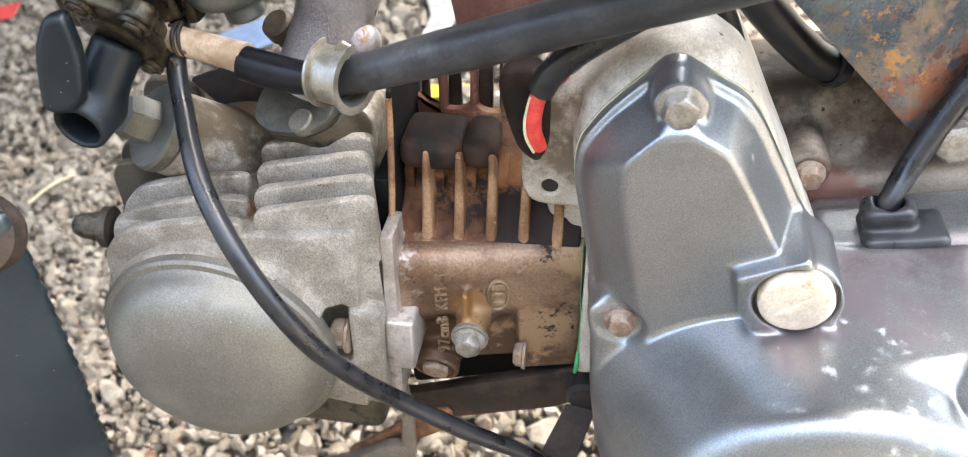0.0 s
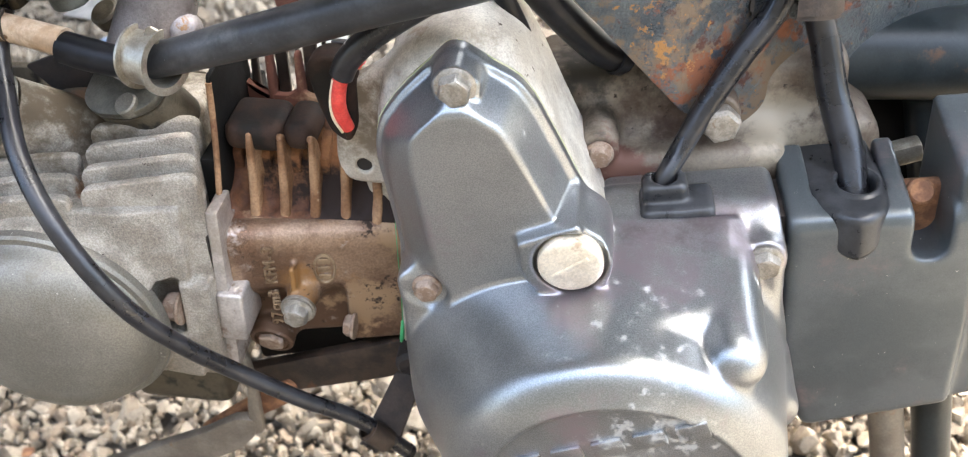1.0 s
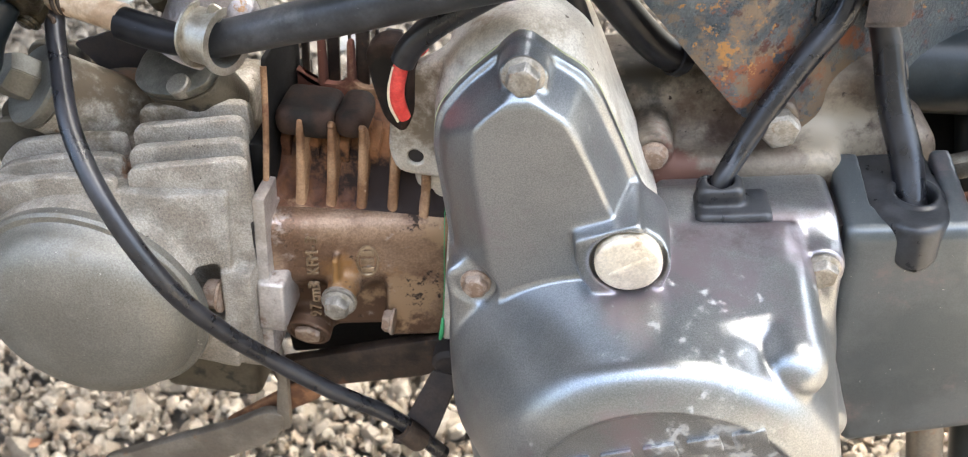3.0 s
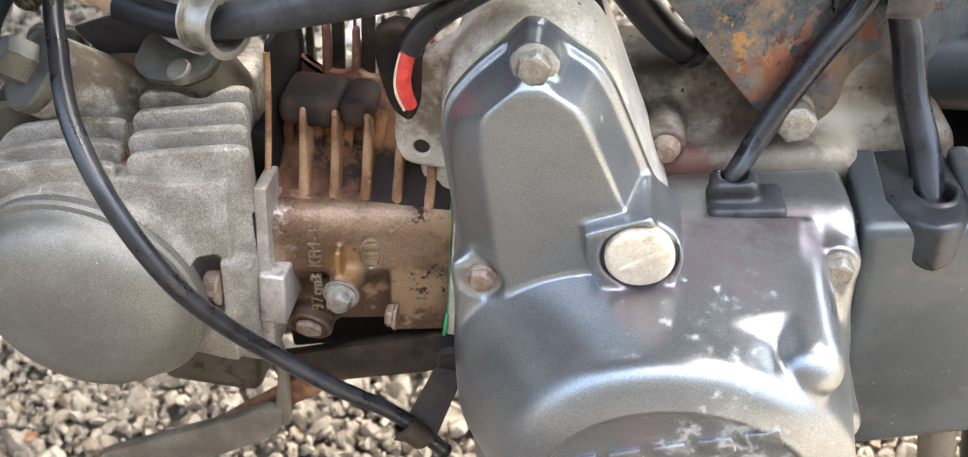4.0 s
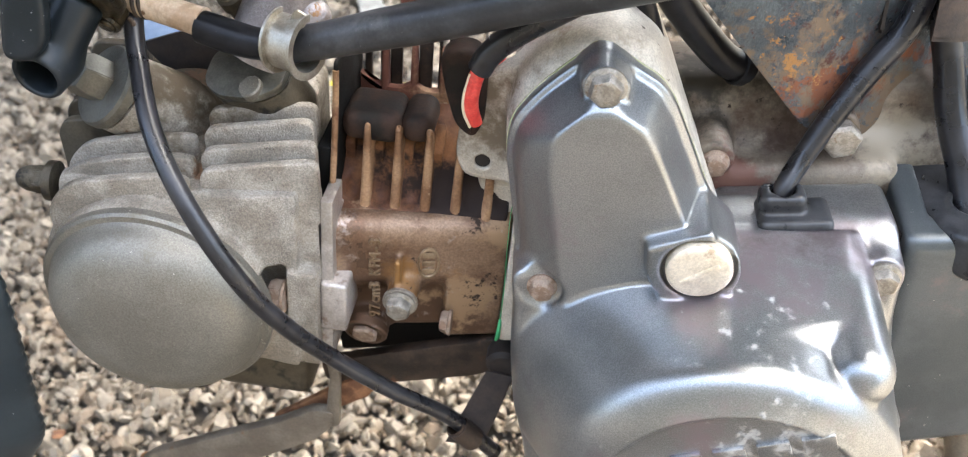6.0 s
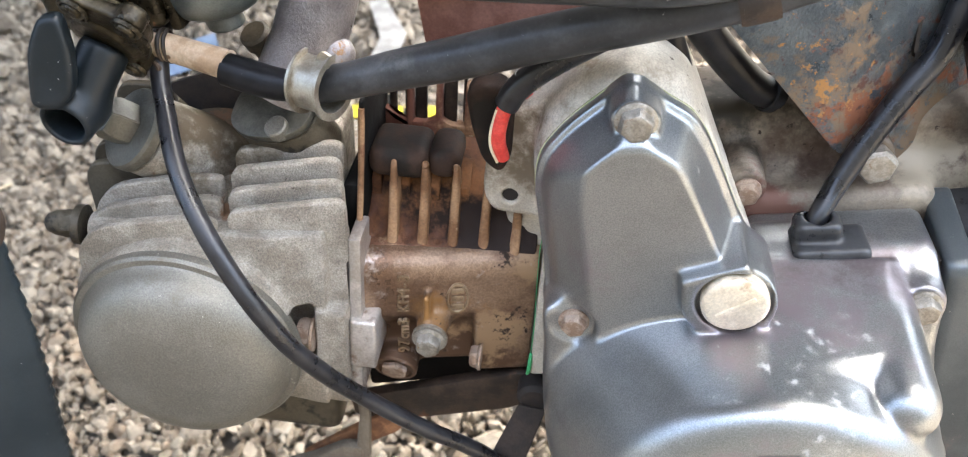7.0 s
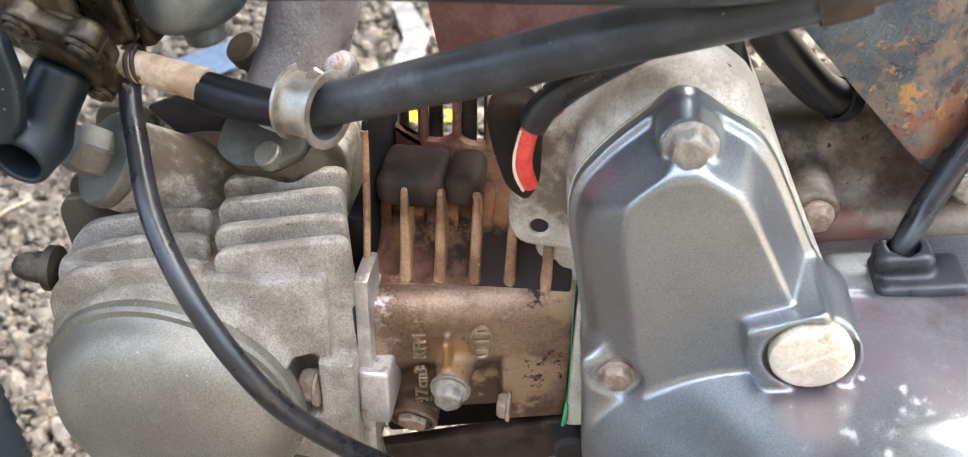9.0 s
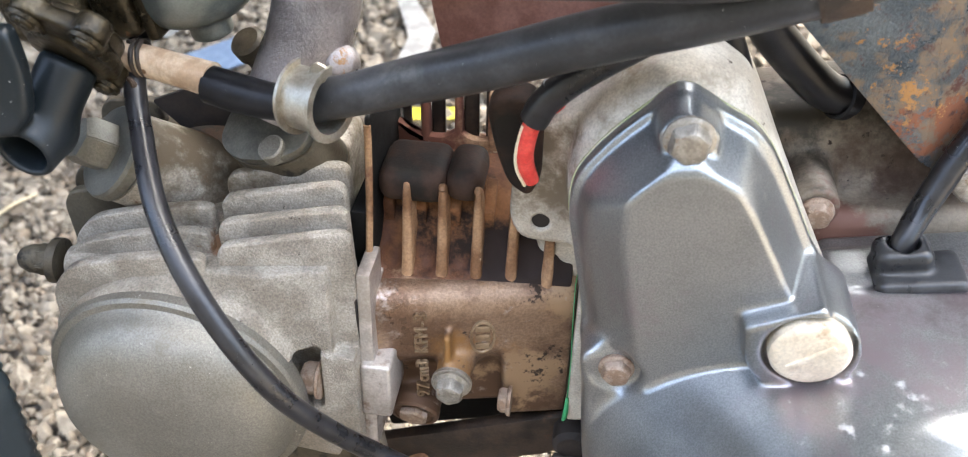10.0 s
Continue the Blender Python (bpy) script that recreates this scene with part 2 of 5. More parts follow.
ALU_CLEAN = surface("weathered_dome", (0.20, 0.188, 0.16), (0.235, 0.222, 0.192), 50, (0.44, 0.54), 0.6, 0.35, 1500,
                    spots=[((0.17, 0.146, 0.11), 30, 0.56, 0.2, 0.65, 0.4), ((0.45, 0.42, 0.37), 420, 0.66, 0.03, 0.8, 0.0)], speck=0.2)
ALU_DIRTY_SHADED = surface("stained_shaded_aluminium", (0.105, 0.078, 0.055), (0.22, 0.185, 0.145), 26, (0.38, 0.55), 0.4, 0.6, 1000,
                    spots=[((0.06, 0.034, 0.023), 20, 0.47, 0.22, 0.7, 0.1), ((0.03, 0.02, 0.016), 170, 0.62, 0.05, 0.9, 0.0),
                           # painted shade on the casting top, between cover arm and frame plate
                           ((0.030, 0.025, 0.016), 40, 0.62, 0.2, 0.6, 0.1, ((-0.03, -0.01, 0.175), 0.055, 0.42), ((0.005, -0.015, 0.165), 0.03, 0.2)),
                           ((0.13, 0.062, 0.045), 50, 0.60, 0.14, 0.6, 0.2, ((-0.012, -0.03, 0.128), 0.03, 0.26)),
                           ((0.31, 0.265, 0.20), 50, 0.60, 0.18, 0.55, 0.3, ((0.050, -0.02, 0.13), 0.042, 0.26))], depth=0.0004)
PORT_ALU = surface("dull_grey_flange", (0.098, 0.093, 0.076), (0.165, 0.155, 0.130), 60, (0.36, 0.5), 0.6, 0.5, 1200,
                   spots=[((0.09, 0.066, 0.045), 50, 0.56, 0.15, 0.7, 0.1)])
RUSTY_ALU = surface("rust_stained_cylinder", (0.16, 0.095, 0.060), (0.30, 0.205, 0.140), 45, (0.26, 0.44), 0.6, 0.7, 1000,
                    spots=[((0.10, 0.055, 0.032), 28, 0.56, 0.16, 0.5, 0.3, ((-0.014, -0.055, 0.012), 0.045, 0.34), ((0.012, -0.055, 0.004), 0.035, 0.3)),
                           ((0.30, 0.155, 0.052), 40, 0.59, 0.2, 0.5, 0.3, ((0.004, -0.064, 0.046), 0.020, 0.24), ((0.016, -0.058, 0.036), 0.020, 0.16)),
                           ((0.33, 0.22, 0.13), 60, 0.60, 0.12, 0.55, 0.35, ((0.030, -0.055, 0.020), 0.024, 0.36), ((0.044, -0.05, 0.05), 0.02, 0.25)),
                           ((0.03, 0.018, 0.012), 130, 0.62, 0.06, 0.9, 0.0, ((0.031, -0.053, 0.022), 0.02, 0.12), ((0.036, -0.045, 0.064), 0.016, 0.16)),
                           ((0.45, 0.40, 0.37), 70, 0.62, 0.14, 0.35, 0.6, ((-0.02, -0.06, 0.068), 0.03, 0.14))], depth=0.0005, speck=0.2)
JOINT = surface("bare_worn_aluminium", (0.38, 0.34, 0.30), (0.54, 0.50, 0.465), 70, (0.28, 0.42), 0.6, 0.5, 1000,
                spots=[((0.17, 0.105, 0.065), 60, 0.55, 0.16, 0.6, 0.3, ((-0.022, -0.06, 0.0), 0.03, 0.14))], depth=0.0004)
WORN = surface("worn_cast_figures", (0.22, 0.15, 0.09), (0.34, 0.25, 0.16), 120, (0.35, 0.5), 0.5, 0.4, 1000)
FIN_RUST = surface("rusty_fins", (0.18, 0.090, 0.042), (0.36, 0.218, 0.120), 50, (0.5, 0.75), 0.2, 0.8, 900,
                   spots=[((0.12, 0.042, 0.024), 34, 0.56, 0.16, 0.9, 0.0, ((-0.005, -0.006, 0.115), 0.045, 0.3)), ((0.42, 0.32, 0.22), 160, 0.62, 0.08, 0.7, 0.1)], depth=0.0005, speck=0.2)
# last spot paints shade under the ear and high between the fins
FIN_CORE = surface("rusty_shaded_fin_floor", (0.10, 0.038, 0.017), (0.26, 0.122, 0.052), 40, (0.6, 0.85), 0.1, 0.6, 800,
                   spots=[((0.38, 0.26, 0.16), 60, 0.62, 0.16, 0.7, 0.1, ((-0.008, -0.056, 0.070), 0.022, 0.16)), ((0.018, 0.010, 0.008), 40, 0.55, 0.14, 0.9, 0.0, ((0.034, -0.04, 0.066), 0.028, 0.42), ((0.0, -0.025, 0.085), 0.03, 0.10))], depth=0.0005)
COVER = surface("gunmetal_paint", (0.27, 0.282, 0.287), (0.33, 0.338, 0.342), 26, (0.28, 0.36), 0.85, 0.13, 1900,
                spots=[((0.31, 0.262, 0.284), 18, 0.53, 0.2, 0.33, 0.8, ((0.025, -0.03, 0.10), 0.06, 0.16)), ((0.42, 0.42, 0.41), 150, 0.63, 0.10, 0.6, 0.25, ((0.014, -0.075, 0.074), 0.045, 0.15), ((0.012, -0.045, 0.098), 0.04, 0.10), ((0.05, -0.03, 0.09), 0.03, 0.07), ((-0.06, -0.02, 0.06), 0.03, 0.05)), ((0.17, 0.138, 0.145), 34, 0.60, 0.3, 0.4, 0.7, ((0.057, -0.008, 0.098), 0.034, 0.2), ((0.012, 0.0, 0.106), 0.03, 0.2), ((0.036, 0.0, 0.106), 0.03, 0.2)), ((0.30, 0.25, 0.19), 120, 0.69, 0.02, 0.8, 0.0), ((0.6, 0.6, 0.58), 800, 0.69, 0.02, 0.8, 0.0)], depth=0.0002, speck=0.2)
STEEL = surface("dull_bolt_steel", (0.24, 0.215, 0.18), (0.37, 0.34, 0.295), 300, (0.4, 0.6), 0.65, 0.4, 1500,
                spots=[((0.22, 0.15, 0.09), 220, 0.58, 0.1, 0.8, 0.1)])
RUST_BOLT = surface("rusty_bolt_steel", (0.24, 0.16, 0.11), (0.36, 0.28, 0.22), 300, (0.5, 0.75), 0.4, 0.5, 1300)
IVORY = surface("scuffed_metal_cap", (0.62, 0.53, 0.40), (0.78, 0.69, 0.55), 120, (0.30, 0.42), 0.35, 0.15, 900,
                spots=[((0.38, 0.27, 0.17), 70, 0.59, 0.12, 0.6, 0.2)])
RUBBER = surface("black_rubber", (0.005, 0.005, 0.006), (0.010, 0.010, 0.012), 80, (0.30, 0.44), 0.0, 0.10, 900,
                 spots=[((0.16, 0.155, 0.145), 420, 0.68, 0.03, 0.8, 0.0)], spec=0.22)
REAR_PAINT = surface("dark_satin_paint", (0.088, 0.099, 0.104), (0.120, 0.131, 0.136), 22, (0.28, 0.38), 0.5, 0.15, 2200,
                     spots=[((0.20, 0.16, 0.165), 20, 0.55, 0.16, 0.36, 0.7), ((0.45, 0.44, 0.42), 420, 0.675, 0.02, 0.8, 0.0)], depth=0.0002)
OILY = surface("oil_dark_casting", (0.05, 0.04, 0.026), (0.095, 0.08, 0.055), 45, (0.45, 0.7), 0.2, 0.5, 900,
               spots=[((0.02, 0.016, 0.013), 60, 0.53, 0.1, 0.7, 0.0)])
GREY_HOSE = surface("dusty_hose_rubber", (0.026, 0.027, 0.029), (0.046, 0.047, 0.050), 60, (0.34, 0.46), 0.0, 0.12, 900,
                    spots=[((0.11, 0.11, 0.106), 24, 0.57, 0.2, 0.6, 0.0), ((0.42, 0.41, 0.39), 420, 0.675, 0.02, 0.8, 0.0)], spec=0.35)
GREY_RUBBER = surface("grey_rubber", (0.022, 0.023, 0.025), (0.04, 0.041, 0.044), 90, (0.26, 0.38), 0.0, 0.1, 1100, spec=0.45)
PLASTIC = surface("dark_slate_plastic", (0.007, 0.010, 0.012), (0.012, 0.016, 0.020), 25, (0.32, 0.45), 0.0, 0.06, 1800,
                  spots=[((0.3, 0.3, 0.3), 460, 0.675, 0.02, 0.8, 0.0)], spec=0.3)
# near-black that puts shade into gaps and onto the end plate
BLACK = surface("gap_shade_black", (0.003, 0.003, 0.003), (0.009, 0.008, 0.007), 60, (0.6, 0.8), 0.0, 0.3, 900, spec=0.2)
GUARD_PLASTIC = surface("scratched_slate_plastic", (0.016, 0.024, 0.03), (0.027, 0.037, 0.044), 18, (0.28, 0.4), 0.0, 0.06, 1800,
                        spots=[((0.34, 0.35, 0.36), 260, 0.685, 0.02, 0.8, 0.0)])
DARK = surface("soot_black", (0.012, 0.009, 0.008), (0.035, 0.025, 0.02), 60, (0.7, 0.9), 0.0, 0.3, 900)
BROWN_RUBBER = surface("dusty_brown_rubber", (0.008, 0.006, 0.005), (0.040, 0.022, 0.015), 50, (0.6, 0.8), 0.0, 0.3, 900, spec=0.3)
HOSE = surface("yellowed_hose", (0.36, 0.25, 0.16), (0.58, 0.46, 0.34), 90, (0.4, 0.6), 0.0, 0.3, 700,
               spots=[((0.16, 0.09, 0.05), 130, 0.60, 0.06, 0.7, 0.0)])
ZINC = surface("zinc_plate", (0.30, 0.27, 0.22), (0.42, 0.39, 0.33), 150, (0.3, 0.5), 0.8, 0.2, 1400)
GLOSS_RUBBER = surface("glossy_black_sheath", (0.010, 0.010, 0.012), (0.020, 0.020, 0.023), 80, (0.24, 0.38), 0.0, 0.15, 260,
                       spots=[((0.22, 0.215, 0.205), 420, 0.69, 0.02, 0.8, 0.0)], spec=0.5)
RED = surface("red_insulation", (0.62, 0.05, 0.04), (0.75, 0.09, 0.07), 200, (0.35, 0.45), 0.0, 0.05, 900)
CREAM = surface("cream_insulation", (0.7, 0.6, 0.4), (0.75, 0.66, 0.48), 200, (0.4, 0.5), 0.0, 0.0, 900)
BRASS = surface("tarnished_carburettor", (0.024, 0.019, 0.011), (0.060, 0.047, 0.027), 70, (0.24, 0.42), 0.6, 0.5, 700,
                spots=[((0.014, 0.011, 0.008), 60, 0.56, 0.1, 0.5, 0.2), ((0.24, 0.20, 0.135), 160, 0.63, 0.06, 0.5, 0.5), ((0.16, 0.075, 0.03), 90, 0.66, 0.06, 0.7, 0.1)], depth=0.0006, speck=0.25)
BOWL = surface("grey_carburettor_bowl", (0.11, 0.125, 0.118), (0.19, 0.205, 0.195), 60, (0.3, 0.45), 0.6, 0.15, 1400)
INTAKE = surface("silver_painted_pipe", (0.25, 0.226, 0.224), (0.36, 0.33, 0.326), 60, (0.26, 0.38), 0.7, 0.9, 900,
                 spots=[((0.085, 0.055, 0.045), 30, 0.57, 0.2, 0.6, 0.2), ((0.27, 0.145, 0.06), 260, 0.66, 0.08, 0.8, 0.0, ((0.0135, 0.0015, 0.032), 0.008, 0.20))], depth=0.0006)
RUST_PLATE = surface("peeling_rusty_paint", (0.05, 0.062, 0.072), (0.115, 0.13, 0.137), 30, (0.25, 0.42), 0.3, 0.7, 900,
                     spots=[((0.16, 0.115, 0.075), 60, 0.56, 0.12, 0.8, 0.0, ((-0.005, 0.008, 0.024), 0.05, 0.15), ((0.03, 0.03, 0.005), 0.05, 0.14)), ((0.20, 0.075, 0.036), 80, 0.60, 0.09, 0.9, 0.0, ((0.010, 0.012, 0.018), 0.038, 0.20), ((0.045, 0.04, 0.02), 0.04, 0.12)), ((0.075, 0.03, 0.022), 120, 0.58, 0.1, 0.9, 0.0, ((0.012, 0.012, 0.018), 0.035, 0.10)), ((0.34, 0.17, 0.055), 200, 0.62, 0.07, 0.85, 0.0, ((-0.008, 0.01, 0.036), 0.03, 0.10)), ((0.05, 0.06, 0.07), 130, 0.58, 0.06, 0.4, 0.2)], depth=0.0012)
FRAME = surface("dark_frame_paint", (0.012, 0.016, 0.017), (0.024, 0.029, 0.030), 35, (0.3, 0.45), 0.0, 0.15, 1000,
                spots=[((0.10, 0.055, 0.032), 40, 0.62, 0.1, 0.8, 0.0)], spec=0.35)
BROWN_METAL = surface("red_brown_oxide", (0.165, 0.072, 0.054), (0.25, 0.125, 0.098), 50, (0.45, 0.6), 0.2, 0.3, 900)
STAND = surface("grey_rusty_steel", (0.15, 0.125, 0.097), (0.23, 0.20, 0.16), 40, (0.5, 0.7), 0.3, 0.3, 900,
                spots=[((0.22, 0.115, 0.055), 45, 0.57, 0.12, 0.85, 0.0)])
STAND_RUST = surface("orange_rust", (0.16, 0.075, 0.04), (0.30, 0.15, 0.075), 120, (0.7, 0.9), 0.1, 0.5, 900)
RUST_DARK = surface("dark_rusty_sheet", (0.018, 0.013, 0.010), (0.06, 0.04, 0.028), 60, (0.45, 0.7), 0.2, 0.5, 900,
                    spots=[((0.11, 0.052, 0.028), 60, 0.60, 0.1, 0.85, 0.0)])
GASKET = surface("yellow_green_gasket", (0.36, 0.38, 0.20), (0.5, 0.48, 0.33), 150, (0.6, 0.8), 0.0, 0.1, 900)
GREEN = surface("green_sealant", (0.045, 0.30, 0.11), (0.08, 0.40, 0.17), 150, (0.4, 0.6), 0.0, 0.0, 900)
WHITE = surface("white_plastic_scrap", (0.27, 0.26, 0.24), (0.42, 0.405, 0.38), 30, (0.4, 0.6), 0.0, 0.2, 400)
YELLOW = surface("yellow_plastic", (0.62, 0.50, 0.03), (0.72, 0.60, 0.06), 60, (0.4, 0.6), 0.0, 0.1, 400)
BLUE = surface("blue_grey_scrap", (0.14, 0.19, 0.28), (0.2, 0.26, 0.36), 60, (0.4, 0.6), 0.0, 0.1, 400)
STRAW = surface("dry_straw", (0.52, 0.42, 0.26), (0.62, 0.52, 0.35), 90, (0.6, 0.8), 0.0, 0.1, 400)
REDBIT = surface("red_plastic", (0.6, 0.06, 0.05), (0.7, 0.1, 0.08), 90, (0.5, 0.6), 0.0, 0.1, 400)


def gravel_material():
    m = surface("crushed_gravel", (0.185, 0.158, 0.128), (0.285, 0.252, 0.210), 60, (0.75, 0.95), 0.0, 0.5, 500,
                spots=[((0.20, 0.145, 0.095), 5, 0.56, 0.14, 0.95, 0.0), ((0.13, 0.10, 0.075), 130, 0.62, 0.08, 0.95, 0.0)], depth=0.0008)
    nt = m.node_tree
    bsdf = nt.nodes["Principled BSDF"]
    old = bsdf.inputs["Base Color"].links[0].from_socket
    geo = nt.nodes.new("ShaderNodeNewGeometry")
    rmp = nt.nodes.new("ShaderNodeValToRGB")
    els = rmp.color_ramp.elements
    els[0].color, els[1].color = (0.72, 0.65, 0.56, 1), (1.26, 1.22, 1.15, 1)
    for at, tint in ((0.2, (0.82, 0.75, 0.65, 1)), (0.55, (1.15, 1.1, 1.0, 1)), (0.8, (1.2, 1.16, 1.08, 1))):
        e = els.new(at)
        e.color = tint
    mx = nt.nodes.new("ShaderNodeMix")
    mx.data_type, mx.blend_type = "RGBA", "MULTIPLY"
    mx.inputs[0].default_value = 1.0
    nt.links.new(geo.outputs["Random Per Island"], rmp.inputs[0])
    nt.links.new(old, mx.inputs[6])
    nt.links.new(rmp.outputs[0], mx.inputs[7])
    nt.links.new(mx.outputs[2], bsdf.inputs["Base Color"])
    return m


GRAVEL = gravel_material()
GRIT = surface("brown_grit", (0.15, 0.11, 0.075), (0.27, 0.21, 0.15), 30, (0.85, 1.0), 0.0, 0.4, 700)
SOIL = surface("gravelly_soil", (0.06, 0.05, 0.04), (0.11, 0.093, 0.074), 14, (0.85, 1.0), 0.0, 0.6, 160, depth=0.004)


# ---- ground ----
gv, gf = [], []
for i in range(-30, 31):
    for j in range(-30, 31):
        sx, sy = math.copysign(abs(i / 30) ** 3, i) * 400000, math.copysign(abs(j / 30) ** 3, j) * 400000
        near = math.exp(-(sx * sx + sy * sy) / 4e6)
        gv.append((sx, sy, -4 + 5 * near * noise.noise((sx * 0.01, sy * 0.01, 0))))
for i in range(60):
    for j in range(60):
        a = i * 61 + j
        gf.append((a, a + 61, a + 62, a + 1))
whole("ground", (gv, gf), SOIL, (0, 0, 0), "dull brown gravelly soil under the parked motorcycle", "ground", kind="structure", sharp=0)


def stones(x0, x1, y0, y1, count, size, seed, fine=1):
    """Crushed stones, each an uneven lump lying on the soil."""
    rng = np.random.default_rng(seed)
    bm = bmesh.new()
    bmesh.ops.create_icosphere(bm, subdivisions=fine, radius=1.0)
    base = np.array([v.co[:] for v in bm.verts])
    tri = np.array([[v.index for v in f.verts] for f in bm.faces])
    bm.free()
    n = len(base)
    kinds = []
    for k in range(24):
        q = base * (1 + (0.18 if fine == 1 else 0.03) * rng.standard_normal((n, 1)))
        for cut in range(11):
            d = rng.standard_normal(3)
            d /= np.linalg.norm(d)
            over = np.maximum(q @ d - rng.uniform(0.32, 0.72), 0)
            q = q - over[:, None] * d
        kinds.append(1.22 * q * np.array([1, rng.uniform(0.6, 1.0), rng.uniform(0.5, 0.9)]))
    kinds = np.array(kinds)
    pick = rng.integers(0, 24, count)
    r = size * np.exp(0.42 * rng.standard_normal(count))
    qn = rng.standard_normal((count, 4))
    qn /= np.linalg.norm(qn, axis=1, keepdims=True)
    w, x, y, z = qn.T
    rot = np.stack([np.stack([1 - 2 * (y * y + z * z), 2 * (x * y - z * w), 2 * (x * z + y * w)], -1),
                    np.stack([2 * (x * y + z * w), 1 - 2 * (x * x + z * z), 2 * (y * z - x * w)], -1),
                    np.stack([2 * (x * z - y * w), 2 * (y * z + x * w), 1 - 2 * (x * x + y * y)], -1)], 1)
    v = np.einsum("cij,cnj->cni", rot, kinds[pick]) * r[:, None, None]
    at = np.stack([rng.uniform(x0, x1, count), rng.uniform(y0, y1, count), r * 0.25 + rng.uniform(-2, 5, count)], 1)
    v = (v + at[:, None, :]).reshape(-1, 3)
    f = (tri[None] + n * np.arange(count)[:, None, None]).reshape(-1, 3)
    return v, f


whole("gravel", stones(-720, 300, 70, 620, 12500, 4.8, 5, 2), GRAVEL, (0, 0, 0), "loose crushed grey and buff gravel on the soil", "gravel", kind="stuff", sharp=24)
whole("gravel", stones(-1500, 1500, -160, 60, 3000, 7.5, 6), GRAVEL, (0, 0, 0), "loose crushed grey and buff gravel on the soil", "gravel", kind="stuff", sharp=24)
whole("gravel", stones(-1500, 500, 600, 1500, 18000, 7.0, 7), GRAVEL, (0, 0, 0), "loose crushed grey and buff gravel on the soil", "gravel", kind="stuff", sharp=24)

whole("gravel", stones(-1400, -710, 60, 640, 7000, 5.5, 8), GRAVEL, (0, 0, 0), "loose crushed grey and buff gravel on the soil", "gravel", kind="stuff", sharp=24)

# out of view: added to bounce sunlight onto the right-facing surfaces
whole("gravel", stones(300, 3200, -1000, 1500, 5000, 20.0, 9), GRAVEL, (0, 0, 0), "loose crushed grey and buff gravel on the soil", "gravel", kind="stuff", sharp=24)

whole("grit", stones(-1300, 300, 70, 900, 12500, 3.3, 12), GRIT, (0, 0, 0), "fine brown grit between the gravel stones", "grit", kind="stuff", sharp=24)

# ---- unseen roof, added to keep sun and high sky off the engine ----
ROOF = surface("added_roof_sheet", (0.07, 0.067, 0.063), (0.12, 0.113, 0.105), 3, (0.6, 0.8), 0.1, 0.2, 60)
rv, rf = [], []
for i in range(221):
    for k, y in enumerate((-420, 3500)):
        x = -3300 + 4050 * i / 220
        rv.append((x, y, 2200 + 12 * math.sin(i * 1.1) + 0.02 * (y + 750)))
for i in range(220):
    rf.append((2 * i, 2 * i + 2, 2 * i + 3, 2 * i + 1))
roof = whole("roof", (rv, rf), ROOF, (0, 0, 2200), "unseen corrugated roof added to block sun and sky", "roof", kind="structure", sharp=0)

# unseen dark walls, added to cut low light and darken reflections
WALLS = surface("light_blocking_wall", (0.035, 0.034, 0.032), (0.065, 0.063, 0.058), 3, (0.8, 0.95), 0.0, 0.3, 60)
whole("added_wall_left", box((-3200, -750, -20), (-3080, 3500, 2150), None, 4.0, 1), WALLS, (-3140, 1000, 0), "unseen plain wall added to block light", "wall", kind="structure")
whole("added_wall_back", box((-3080, 3300, -20), (1400, 3420, 2150), None, 4.0, 1), WALLS, (-900, 3360, 0), "unseen plain wall added to block light", "wall", kind="structure")

whole("added_wall_front", box((-3200, -1820, -20), (1700, -1700, 2150), None, 4.0, 1), WALLS, (-750, -1760, 0), "unseen plain wall added to block light", "wall", kind="structure")

# ---- shared bolts ----
def hex_head(af, height, flange=0.0, washer=0.0):
    """A hexagon bolt head with a chamfered, slightly dished top, standing on local z = 0."""
    rc = af / math.sqrt(3)
    bm = bmesh.new()
    rings = []
    for r, h in ((rc, 0), (rc, height * 0.72), (rc * 0.84, height * 0.98), (rc * 0.5, height * 1.03), (rc * 0.3, height * 1.03)):
        rings.append([bm.verts.new((r * math.cos(math.pi * k / 3), r * math.sin(math.pi * k / 3), h)) for k in range(6)])
    for a, b in zip(rings, rings[1:]):
        for k in range(6):
            bm.faces.new((a[k], a[(k + 1) % 6], b[(k + 1) % 6], b[k]))
    bm.faces.new(rings[-1])
    bmesh.ops.bevel(bm, geom=[e for e in bm.edges if abs(e.verts[0].co.z - e.verts[1].co.z) > 1], offset=0.35, segments=2, affect="EDGES")
    extra = []
    if flange:
        extra.append(lathe([(0, -0.2), (flange, -0.2), (flange, 0.9), (flange - 0.8, 1.5), (rc * 0.8, 1.7), (0, 1.7)], seg=28))
    if washer:
        extra.append(lathe([(0, -1.6), (washer, -1.6), (washer, -0.2), (washer - 0.3, 0.0), (0, 0)], seg=32))
    return join(bm, *extra) if extra else bm


